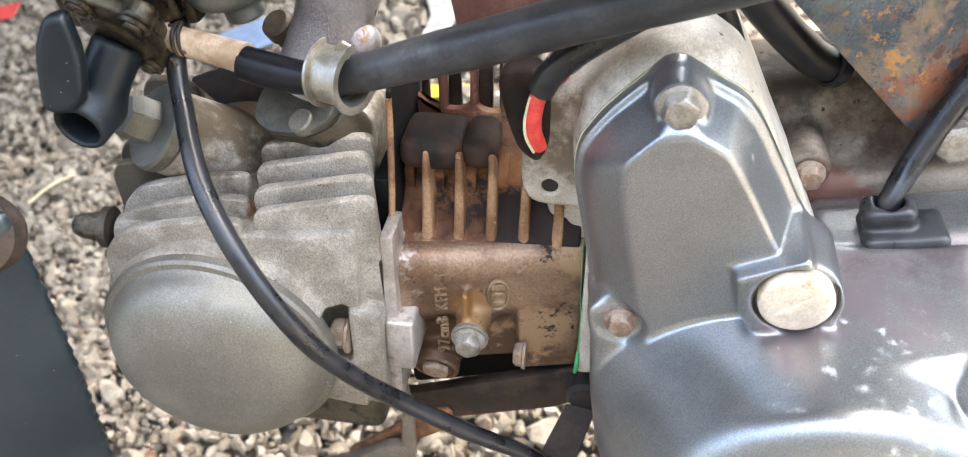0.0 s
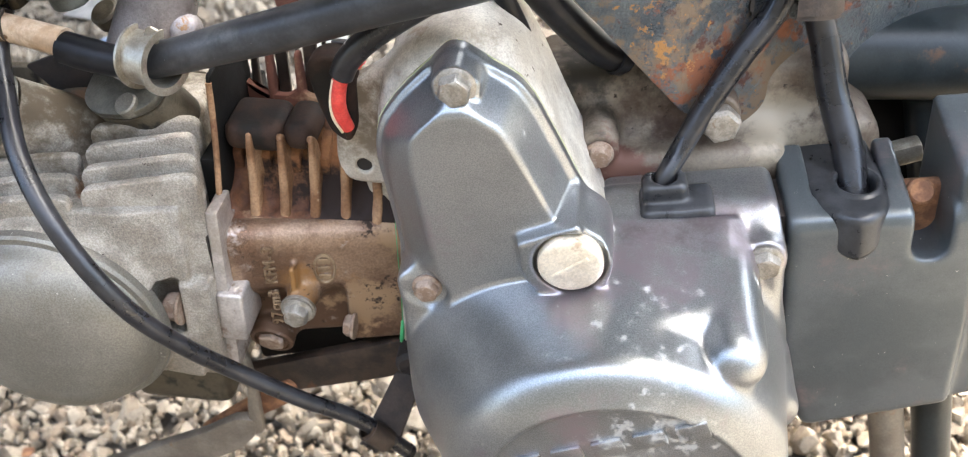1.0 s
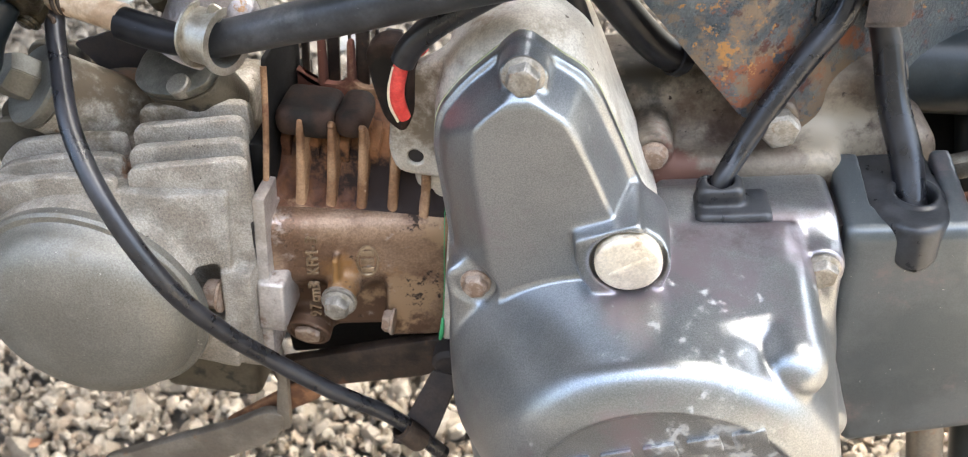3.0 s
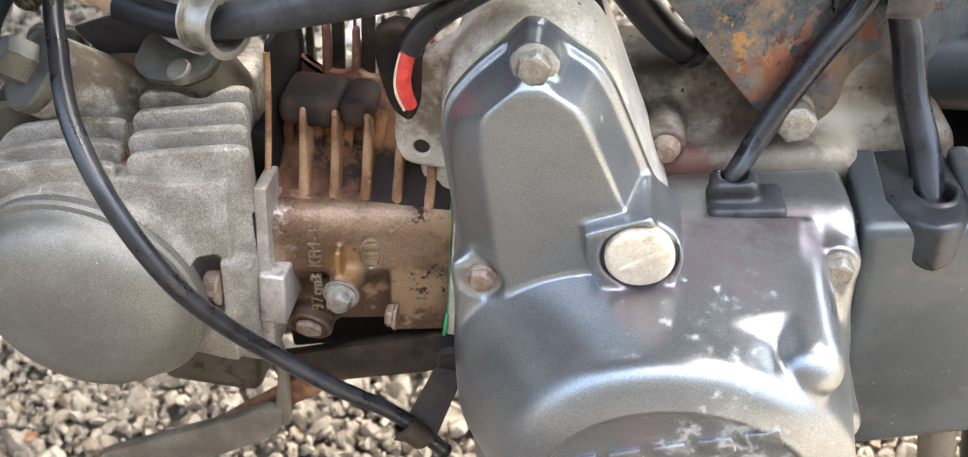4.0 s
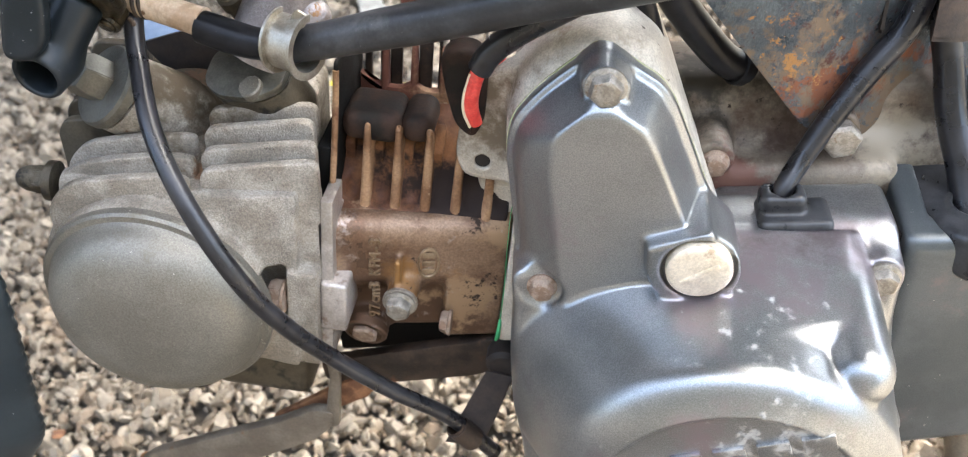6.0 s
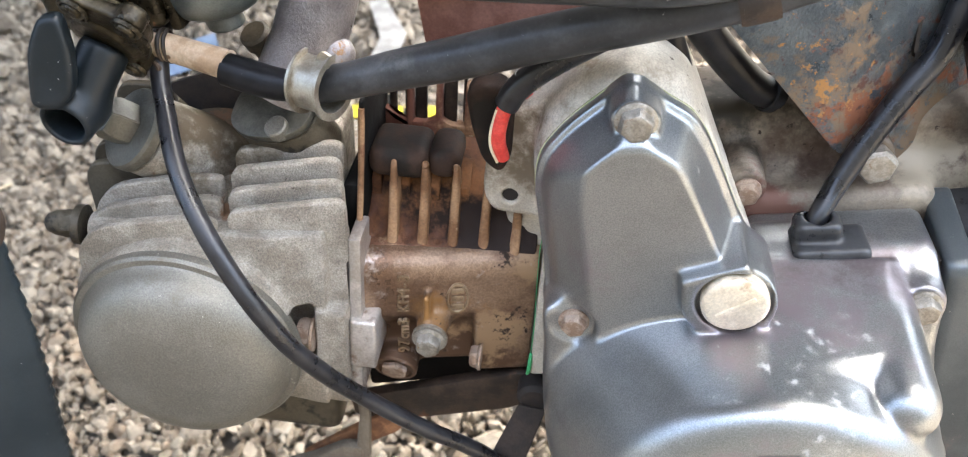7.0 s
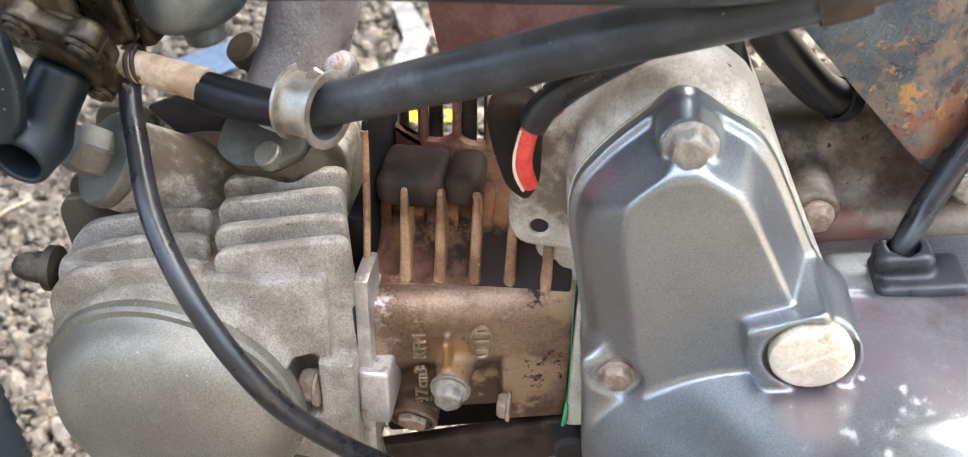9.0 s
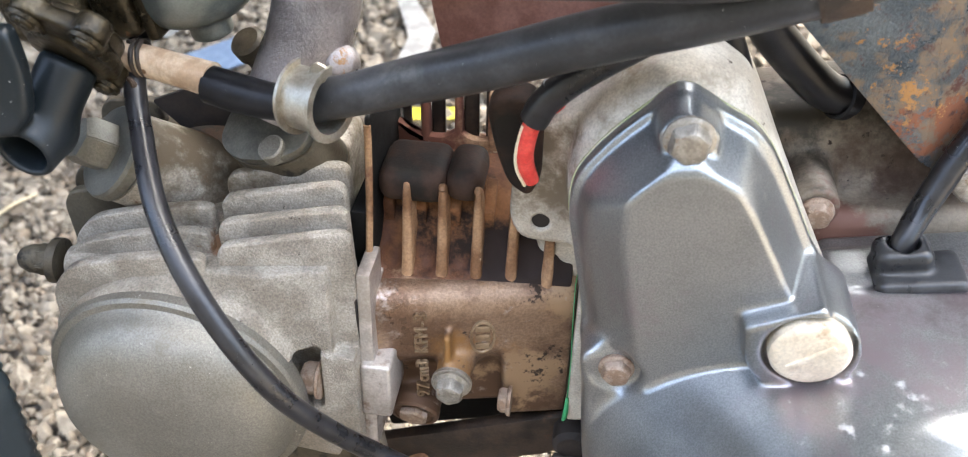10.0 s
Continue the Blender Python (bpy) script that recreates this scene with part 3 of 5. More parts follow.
BOLT = mesh_of("flange_bolt", hex_head(10.2, 5.6, 6.9), STEEL)
BOLT_RUST = mesh_of("rusty_flange_bolt", hex_head(8.8, 4.8, 5.8), RUST_BOLT)
BOLT_WASHER = mesh_of("washer_bolt", hex_head(9.6, 6.0, 6.6, 7.4), STEEL)
BOLT_HEAD = mesh_of("head_bolt", hex_head(11.0, 7.0, 7.2), RUST_BOLT)
PLUG_HEX = mesh_of("plug_hexagon", hex_head(10.5, 2.6), RUST_BOLT)
BOLT_BIG = mesh_of("large_bolt", hex_head(13.4, 6.5), STEEL)
OUT = (0, -1, 0)

# ---- left crankcase cover ----
CX, CZ = 10.0, 282.0
ARM = rounded([(-72.5, 200), (-72.5, 292), (-67, 350), (-67, 391), (-63.5, 403), (-53, 414.3), (-40, 423.8), (-33.5, 429), (-28.5, 428.4), (-19.5, 420.3), (-11.5, 414.3), (-6.8, 405), (1.2, 381), (8, 358.5), (20, 318), (20, 200)],
              [2, 20, 20, 10, 8, 14, 8, 3, 3, 8, 5, 8, 20, 6, 2, 2], 6)
FACE = rounded([(-49, 290), (-50, 396), (-45, 415), (-20, 415), (-9.5, 388), (5, 345), (5, 290)], [2, 16, 14, 15, 30, 6, 2], 8)


def cover_field(x, y, z):
    arm = dpoly(x, z, ARM)
    bevel = (dpoly(x, z, FACE) - (y - 11.5) * 1.02) / 1.42
    body = smax(smax((arm + 2.2 + 0.33 * (31 - y)) / 1.05, bevel, 1.6), 11.5 - y, 1.2)
    rim = smax(arm, 30.8 - y, 1.4)
    d = np.maximum(smin(body, rim, 1.6), y - 36)
    d = np.maximum(d, 300 - z)
    r = np.sqrt((x - CX) ** 2 + (z - CZ) ** 2)
    lean = np.clip((-(x - CX) - 15) / np.maximum(r, 1), 0, 1)
    crown = np.clip((z - CZ) / np.maximum(r, 1), 0, 1) ** 2
    side = (r - 60.5 - (0.14 - 0.1 * crown + 0.55 * lean) * (y + 30)) / 1.04
    ring = (-38.5 + np.maximum(r - 47, 0) * 0.42 - y) / 1.08
    drum = smax(smax(side, ring, 7.0), y - 60, 2.0)
    drum = smax(drum, np.where(x < -20, arm, -60.0), 4.0)
    d = smin(d, drum, 2.0)
    flank = smax(smax(np.maximum(arm + 0.5, x), z - 344, 4.0), np.maximum(15 - y, y - 36), 4.0)
    d = smin(d, flank, 3.0)
    tail = dbox(x, y, z, (10, 26, 200), (77, 72, 345), 5.0)
    tail = smax(tail, (z - 345 - (y - 46) * 0.75) / 1.25, 3.0)
    d = smin(d, tail, 6.0)
    foot = dcyl(x - 72, z - 268, y, 6, 50, 10.0, 6.0)
    d = smin(d, foot, 8.0)
    d = smin(d, dcyl(x - 69, z - 331, y, 29, 60, 8.0, 2.0), 3.0)
    boss = np.sqrt((x + 30.5 + 0.05 * (z - 422)) ** 2 + np.maximum(422 - z, 0) ** 2) - 8.4
    boss = smax(smax(boss, 18.2 - y, 2.5), np.maximum(arm + 0.3, y - 36), 2.5)
    d = smin(d, boss, 2.2)
    d = smin(d, dcyl(x + 56.5, z - 338, y, 19, 36, 9.5, 3.0), 5.0)
    pad = np.where(z < 355, np.sqrt((x + 1.5) ** 2 + (z - 355) ** 2), np.abs(x + 1.5)) - 15.6 - 0.12 * np.maximum(y, 0)
    pad = smax(pad, 4.5 - y, 1.2)
    pad = smax(pad, (z - 370.8 - 0.28 * x) / 1.04, 1.5)
    pad = smax(pad, smin(arm - 0.3, np.sqrt(x ** 2 + (z - 353.5) ** 2) - 14.8, 3.0), 2.0)
    d = smin(d, np.maximum(pad, y - 34), 2.0)
    deck = smax((z - 345.3 + 0.13 * (36 - y)) / 1.01, (0.9 * (z - 326) - 26.5 + 0.16 * x - y) / 1.36, 2.5)
    deck = smax(smax(deck, (x - 57.5 + 0.25 * (26 - y) + 0.25 * (z - 338)) / 1.08, 5.0), np.maximum(-x, y - 40), 3.0)
    d = smin(d, smax(deck, 318 - z, 3.0), 4.0)
    # the rounded lump at the corner of the deck
    lump = smax(np.sqrt((x - 53) ** 2 + (z - 328.5) ** 2) - 11.0 - 0.07 * (y + 15), -28 - y, 13.0)
    d = smin(d, np.maximum(lump, y - 40), 2.5)
    well = smax(np.sqrt(x ** 2 + (z - 355.7) ** 2) - 12.9, y - 8, 1.0)
    d = smax(d, -well, 1.4)
    d = smax(d, -dcyl(x + 56.5, z - 338, y, -12, 16.5, 8.4, 2.0), 2.5)
    d = smax(d, -dcyl(x - CX, z - CZ, y, -60, -36.9, 46.5, 1.0), 1.2)
    d = smax(d, -dcyl(x - CX, z - CZ, y, -60, -33, 19.6, 1.0), 1.0)
    return d


cover = thing("crankcase_cover", (CX, 40, 240), "gunmetal painted engine side cover with chipped corroded patches", "engine cover")
part("cover_shell", cast(cover_field, (-75, -46, 205), (84, 76, 436), 0.9), COVER, cover, sharp=0)
cap = part("timing_cap", lathe([(0, 0.4), (9.6, 0.5), (10.6, 0.1), (11.4, -0.8), (11.6, -3), (11.0, -9), (0, -9)], facing((0, 2.6, 356.2), OUT)), IVORY, cover, "pale scuffed round cap with a coin slot")
part("coin_slot", box((-7.5, -0.6, -1.0), (7.5, 1.2, 1.0), Matrix.Translation((0, 2.0, 356.2)) @ Matrix.Rotation(radians(-30), 4, "Y"), 0.5), IVORY, cap)
big = part("crankshaft_cap", lathe([(0, 0.0), (16.4, 0.0), (17.6, -0.5), (18.4, -1.6), (18.6, -4), (18, -9), (0, -9)], facing((CX, -39, CZ), OUT), 56), IVORY, cover, "large pale round cap")
part("coin_slot", box((-9, -0.6, -1.2), (9, 1.0, 1.2), Matrix.Translation((CX, -39.6, CZ)) @ Matrix.Rotation(radians(20), 4, "Y"), 0.5), IVORY, big)
placed("bolt", BOLT, cover, facing((-30.5, 18.4, 421.8), OUT, 12))
placed("bolt", BOLT_RUST, cover, facing((-56.5, 16.8, 338), OUT, 5), "rust-stained bolt")
placed("bolt", BOLT, cover, facing((69, 28.4, 331), OUT, 20))
# raised maker's plate marks, as plain bars
for k in range(5):
    px = 9 + 14.2 * (k - 2)
    pz = 309 + 0.27 * (px - 9)
    part("raised_mark", slab(rounded([(-5.4, -3.6), (5.4, -3.6), (5.4, 3.6), (-5.4, 3.6)], 0.8, 2), -1.2, 0.6, Matrix.Translation((px, -37.2, pz)) @ Matrix.Rotation(radians(-15), 4, "Y"), 0.4), COVER, cover)

# ---- cylinder frame: u back along the bore, w up across it ----
TH = radians(11)
CYL = Matrix.Translation((-144, 0, 351)) @ Matrix.Rotation(TH, 4, "Y")


def cyl(u, y, w):
    return CYL @ Vector((u, y, w))


def local(x, z):
    """World x, z fields to u, w."""
    dx, dz = x + 144, z - 351
    return dx * math.cos(TH) - dz * math.sin(TH), dx * math.sin(TH) + dz * math.cos(TH)


def turned(shape):
    v, f = shape
    v = np.asarray(v)
    c, s = math.cos(TH), math.sin(TH)
    return np.stack([-144 + v[:, 0] * c + v[:, 2] * s, v[:, 1], 351 - v[:, 0] * s + v[:, 2] * c], 1), f


# ---- crankcase behind the cover ----
CASE = rounded([(-68, 250), (-68, 394), (-62, 413), (-50, 426.5), (-34, 431.5), (-22, 429.5), (-12.5, 421.5), (-5.5, 404), (2, 380), (14, 346), (22, 250)], [2, 14, 10, 10, 10, 8, 10, 20, 20, 8, 2], 6)


def housing_field(x, y, z):
    out = dpoly(x, z, CASE)
    front = (dpoly(x, z, ARM) - 0.2 - (y - 36.8) * 1.0) / 1.41
    d = smax(smax(out + np.clip(x + 30, 0, 40) * 0.0025 * (y - 36) - 0.02 * (y - 36), front, 5.0), np.abs(y - 62) - 25.2, 0.8)
    d = smin(d, dbox(x, y, z, (-84, 56, 230), (-50, 150, 372), 4.0), 3.0)
    u, w = local(x, z)
    strip = smax(smax(74.2 - u, np.abs(z - 326) - 40, 2.5), np.maximum(np.abs(y - 69) - 31.4, x + 50), 1.2)
    d = smin(d, strip, 1.2)
    ear = dpoly(x, z, EAR)
    d = smin(d, smax(ear, np.abs(y - 55) - 5.0, 2.0), 4.0)
    eye = np.sqrt((x + 79.5) ** 2 + (z - 373) ** 2)
    d = smax(d, 3.1 - eye, 0.8)
    return smin(d, smax(smax(eye - 5.0, 3.4 - eye, 0.3), np.abs(y - 51.5) - 2.0, 0.6), 0.8)


def case_field(x, y, z):
    d = dbox(x, y, z, (-20, 92, 200), (112, 170, 380), 14.0)
    d = smin(d, dbox(x, y, z, (-2, 70, 200), (84, 160, 352), 8.0), 14.0)
    d = smin(d, dbox(x, y, z, (40, 84, 200), (122, 170, 352), 12.0), 8.0)
    d = smin(d, dcyl(x - 102, z - 330, y, 90, 170, 22, 8.0), 8.0)
    d = smin(d, dcyl(x - 10.5, z - 358.5, y, 67.5, 110, 8.0, 2.0), 5.0)
    d = smin(d, dcyl(x - 57, z - 366, y, 74, 120, 9.0, 2.0), 5.0)
    return d


EAR = rounded([(-60, 360), (-76, 363), (-88, 366), (-90, 376), (-86, 392), (-86, 405), (-60, 415)], [2, 4, 6, 5, 5, 4, 2], 4)
crankcase = thing("crankcase", (30, 100, 220), "cast aluminium engine crankcase stained brown with oil", "engine block")
part("left_housing", cast(housing_field, (-96, 36, 250), (30, 110, 446), 1.0), ALU, crankcase, "bare grey aluminium housing", sharp=0)
part("rear_casting", cast(case_field, (-26, 60, 280), (156, 130, 390), 1.2), ALU_DIRTY_SHADED, crankcase, sharp=0)
part("ear_hole", lathe([(0, 0.2), (3.2, 0.2), (3.2, -3), (0, -3)], facing((-79.5, 51.0, 373), OUT), 24), DARK, crankcase, "dark open bolt hole")
placed("bolt", BOLT_RUST, crankcase, facing((10.5, 66.5, 358.5), OUT, 8), "rust-stained bolt")
placed("bolt", BOLT_BIG, crankcase, facing((57.5, 71, 366.5), OUT, 10))
gasket = whole("cover_gasket", slab([(-20 + (p[0] + 20) * 1.008, 300 + (p[1] - 300) * 1.003) for p in ARM], 35.4, 36.4, None, 0.1, 1), GASKET, (0, 36, 250), "thin yellowed paper gasket edge between cover and crankcase", "gasket")

def step(v):
    v = np.clip(v, 0, 1)
    return v * v * (3 - 2 * v)


def barrel_field(u, y, w):
    # a sloping side wall with a rolled shoulder, hollowed below in front of the foot
    wall = 31.5 + 0.22 * u
    hollow = 8 * step((-21 - w) / 16) * step((50 - u) / 3)
    d = smax(smax(smax(wall + hollow - y, w - 6.5, 11.0), -59.5 - w, 4.0), np.abs(u - 36) - 37.5, 1.0)
    d = smax(d, y - 150, 2.0)
    d = smin(d, smax(np.sqrt((u - 32) ** 2 + (w + 27.5) ** 2) - 6.2 - 0.16 * np.maximum(y - 33, 0), 30.0 - y, 1.5) * 0.9, 3.0)
    d = smin(d, dbox(u, y, w, (28.6, 32.5, -26), (31.0, 60, -9), 0.8), 2.0)
    d = smin(d, dcyl(u - 16, w + 54, y, 35.5, 70, 9.5, 2.0), 3.0)
    return np.maximum(d, -62 - w)


def root_field(u, y, w):
    # the floor between the fins, filleted up to each of them
    core = np.sqrt((y - 90) ** 2 + w * w) - 36
    d = smin(core, smax(w - 6.6, 41 + 0.15 * u - y, 3.0), 6.0)
    for at in (2.6, *FIN_AT):
        plate = smax(np.abs(u - at) - 0.9, np.maximum(w - 14, 49 + 0.1 * u - y), 1.0)
        d = smin(d, plate, 6.0)
    return np.maximum(smax(d, np.abs(u - 36.5) - 35, 1.0), y - 100)


FIN_AT = (13.2, 25.3, 37.4, 49.8, 62.6)
cylinder = thing("engine_cylinder", tuple(cyl(36, 95, -60)), "rust-stained aluminium engine cylinder with upright cooling fins", "engine cylinder")
barrel = part("barrel", turned(cast(barrel_field, (-3, 24, -66), (78, 120, 20), 1.0)), RUSTY_ALU, cylinder, sharp=0)
lip = join(box((-0.3, 28.0, -61), (4.6, 44, 19.5), None, 0.7, 2), box((-0.3, 43, -61), (4.6, 60, 8), None, 0.7, 2), box((-0.3, 25.2, -42), (11.0, 60, -18), None, 1.6, 3))
for v in lip.verts:
    v.co.y += 0.10 * v.co.z * (v.co.y < 70)
lip.transform(CYL)
gasket_line = box((-0.75, 27.6, -61), (-0.35, 150, 9), None, 0.0)
gasket_line.transform(CYL)
part("head_gasket", gasket_line, DARK, cylinder, "thin dark head gasket edge")
part("joint_flange", lip, JOINT, cylinder, "bare worn aluminium joint flange")
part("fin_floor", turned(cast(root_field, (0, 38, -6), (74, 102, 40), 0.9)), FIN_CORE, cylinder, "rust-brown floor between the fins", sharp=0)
for u in (2.8, 14.4, 26.6, 38.6):
    stub = slab(rounded([(60.5, 14), (59.5, 28), (70, 36), (70, 14)], [3, 1, 1, 1], 3), -0.2, 3.7, None, 0.5)
    stub.transform(CYL @ Matrix.Translation((u, 0, 0)) @ Matrix.Rotation(radians(90), 4, "Z") @ Matrix.Scale(-1, 4, (0, 1, 0)))
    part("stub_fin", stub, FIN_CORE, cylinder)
web = slab(rounded([(3, 20), (3, 46), (7, 41), (20, 40), (25, 44), (30, 40), (42, 41), (44, 20)], [1, 1, 4, 4, 2, 4, 3, 1], 4), 85.5, 89.5, CYL, 0.8)
part("web", web, FIN_RUST, cylinder, "red-brown cross web between the upper fins")
FIN_OUT = rounded([(42, -3), (47, 9), (49.5, 24), (51, 39), (53.5, 43.5), (60, 38), (63, 27), (85, 27), (86, 60), (91, 60), (95, 34), (130, 11), (150, -5), (150, -30), (80, -30), (42, -10)], [2, 8, 8, 3, 3, 3, 3, 3, 2, 2, 5, 8, 6, 6, 6, 3], 4)
for k, u in enumerate(FIN_AT):
    shape = FIN_OUT if k < 4 else rounded([(40, -4), (48, 12), (54, 25), (64, 30), (86, 42), (90, 40), (130, 11), (150, -5), (150, -30), (80, -30), (52, -4)], 3, 4)
    fin = slab([(p[0] + (0.1 * (u - 13) if p[0] < 52 else 0.0), p[1]) for p in shape], -1.6, 1.6, None, 1.2, 3)
    for v in fin.verts:
        v.co.y *= 1.45 - 0.016 * min(max(v.co.z, 0), 42)
    fin.transform(CYL @ Matrix.Translation((u, 0, 0)) @ Matrix.Rotation(radians(90), 4, "Z") @ Matrix.Scale(-1, 4, (0, 1, 0)) @ Matrix.Scale(1, 4))
    part("fin", fin, FIN_RUST, cylinder)
# the end plate's black colour holds the shade thrown by the head
flange_fin = slab(rounded([(38, 2), (43, 19), (48.5, 38), (52, 56), (53, 67), (84, 67), (92, 62), (97, 33), (130, 10), (150, -8), (150, -30), (80, -30), (43, -8)], 2, 4), -1.0, 1.0, None, 0.6)
flange_fin.transform(CYL @ Matrix.Translation((1.3, 0, 0)) @ Matrix.Rotation(radians(90), 4, "Z") @ Matrix.Scale(-1, 4, (0, 1, 0)))
part("top_flange", flange_fin, BLACK, cylinder, "end plate coloured black for the shade on it")
edge = tube([(1.3, 39.0, 6, 1.25), (1.3, 43.0, 19, 1.25), (1.3, 48.0, 36, 1.25), (1.3, 51.6, 54, 1.25), (1.3, 52.8, 64, 1.25)], 10, 8)
edge.transform(CYL)
part("plate_edge", edge, FIN_RUST, cylinder, "bright worn edge of the end plate")
for lo, hi in ((3.6, 6.6), (10.2, 12), (14.4, 19.4), (23.4, 24), (26.4, 32), (34.6, 36), (38.6, 46)):
    part("rear_web", box((lo, 92, 20), (hi, 95, 64), CYL, 0.6, 1), RUST_DARK, cylinder)
placed("bolt", BOLT_WASHER, cylinder, facing(cyl(32, 28.2, -27.5), OUT, 14), "bolt on a broad washer")
placed("bolt", BOLT_RUST, cylinder, facing(cyl(53, 38.5, -45), cyl(-1, 0, 0) - cyl(0, 0, 0), 0), "rust-stained bolt")
plug = part("chain_plug", lathe([(0, -3), (9.8, -3), (9.8, 0), (9.2, 0.9), (8.0, 0.9), (7.4, -0.6), (0, -0.6)], facing(cyl(16, 34.5, -54), (-0.1, -0.9, -0.25))), RUSTY_ALU, cylinder, "round plug ring")
placed("hexagon", PLUG_HEX, plug, facing(cyl(16, 34.4, -54), (-0.1, -0.9, -0.25), 10))

# raised casting mark and displacement figures on the cylinder wall
WALL = Matrix.Translation(cyl(0, 31.5, 0) - Vector((0, 0, 0))) @ Matrix.Rotation(TH, 4, "Y") @ Matrix.Rotation(math.atan(0.22), 4, "Z")


def figures(text, size, m):
    cu = bpy.data.curves.new("figures", "FONT")
    cu.body, cu.size, cu.extrude, cu.bevel_depth, cu.align_x, cu.align_y = text, size, 0.8, 0.15, "CENTER", "CENTER"
    cu.resolution_u = 3
    ob = new("figures_tmp", cu)
    me = bpy.data.meshes.new_from_object(ob.evaluated_get(bpy.context.evaluated_depsgraph_get()))
    bpy.data.objects.remove(ob)
    bm = bmesh.new()
    bm.from_mesh(me)
    bpy.data.meshes.remove(me)
    bm.transform(m)
    return bm


UPRIGHT = WALL @ Matrix.Rotation(radians(90), 4, "X")
for k, sign in enumerate("97cm3 KFM-3"):
    if sign != " ":
        part("cast_figure", figures(sign, 6.6, UPRIGHT @ Matrix.Translation((20.5, -42.5 + 4.05 * k, 0.2)) @ Matrix.Rotation(radians(90), 4, "Z")), WORN, cylinder)
oval = lathe([(7.6, -0.3), (7.6, 0.6), (7.1, 0.9), (6.4, 0.9), (6.1, 0.4), (6.1, -0.3)], UPRIGHT @ Matrix.Translation((42.5, -14, 0.1)) @ Matrix.Diagonal((0.62, 1.12, 1, 1)), 36)
mark = part("casting_mark", oval, WORN, cylinder, "raised oval foundry mark")
for k in range(3):
    part("raised_bar", box((-2.6, -1.4, 0), (2.6, 1.4, 0.8), UPRIGHT @ Matrix.Translation((42.5, -18.4 + 4.4 * k, 0)), 0.3), WORN, mark)

damper = thing("fin_damper", tuple(cyl(24, 73, 28)), "dusty brown-black rubber damper block wedged between cooling fins", "rubber block")
for lo, hi in (((2.4, 53, 32.5), (26.2, 78, 45.5)), ((25.6, 54.5, 33.5), (38.6, 78, 46.0))):
    block = box(lo, hi, None, 5.0, 4)
    block.transform(CYL)
    part("block", block, BROWN_RUBBER, damper)

# ---- cylinder head ----
HU, HW, HR = -62.5, -27.0, 45.5


def head_field(u, y, w):
    r = np.sqrt((u - HU) ** 2 + (w - HW) ** 2)
    d = smax(r - HR - 1.5, np.abs(y - 60) - 49, 3.0)
    ring2 = smax(r - HR - 4.5 - 0.1 * (y - 20), np.abs(y - 60) - 42, 3.0)
    d = smin(d, ring2, 1.2)
    body = dbox(u, y, w, (-100, 24, -62), (-6, 150, 12), 7.0)
    d = smin(d, body, 2.5)
    # the side wall leans back as it rises and sweeps in to the joint flange
    sweep = np.clip((u + 30) / 20, 0, 1)
    sweep = sweep * sweep * (3 - 2 * sweep)
    lean = (16 + 0.12 * np.maximum(w, 0)) * (1 - sweep) + (21.5 + 0.12 * w) * sweep
    neck = smax(dbox(u, y, w, (-60, 8, -60), (-8, 60, 24.3), 1.5), lean - y, 1.5)
    d = smin(d, neck, 2.0)
    flange = smax(dbox(u, y, w, (-8.5, 8, -64), (-0.4, 150, 24.0), 0.6), 27.2 + 0.11 * w - y, 0.8)
    flange = smax(flange, np.where(y > 34, w - 8, -40.0), 0.5)
    flange = smin(flange, dbox(u, y, w, (-12.5, 18.6, -62), (-0.4, 60, -10), 0.8), 1.5)
    d = smin(d, flange, 1.0)
    notch = dbox(u, y, w, (-26, 0, -36), (-13, 28, -8), 2.0)
    d = smax(d, -notch, 1.5)
    hump = np.sqrt((u + 60) ** 2 / 1.3 + (y - 92) ** 2 + (w - 12) ** 2) - 34
    d = smin(d, hump, 5.0)
    port = dbox(u, y, w, (-44, 58, 8), (-13, 100, 42), 6.0)
    d = smin(d, port, 3.0)
    return d


head = thing("cylinder_head", tuple(cyl(-55, 95, -62)), "grey sand-cast aluminium cylinder head with long cooling fins", "cylinder head")
part("casting", turned(cast(head_field, (-116, 8, -84), (2, 128, 52), 1.0)), HEAD_ALU, head, sharp=0)


def head_fin(poly, y, r=3.0, slant=0.0, coat=None):
    s = slab(rounded(poly, r, 5), y - 2.2, y + 2.2, None, 1.0, 3)
    for v in s.verts:
        v.co.y += slant * (v.co.x + 42)
    s.transform(CYL)
    part("fin", s, coat or HEAD_ALU, head)


for y, left, top, right, crest in ((24.5, -43.8, 32.0, -0.6, 38.0), (32, -45.5, 36.0, -3.0, 41.6), (41, -47.0, 39.8, -5.7, 45.4), (50, -48.0, 43.0, -6.6, 47.0)):
    head_fin([(left, 0), (left, top), (right, crest), (right + 0.6, 0)], y, [1, 5, 6, 1], 0.16)
for y, right, crest in ((21.5, -47.6, 29.0), (30.5, -48.0, 32.0), (39.5, -50.2, 35.5)):
    head_fin([(-104, -10), (-103, crest - 18), (-94, crest - 7), (-72, crest - 1.5), (-54, crest + 0.8), (right, crest), (right + 0.5, 0)], y, [1, 7, 14, 14, 6, 8, 1], 0.06)
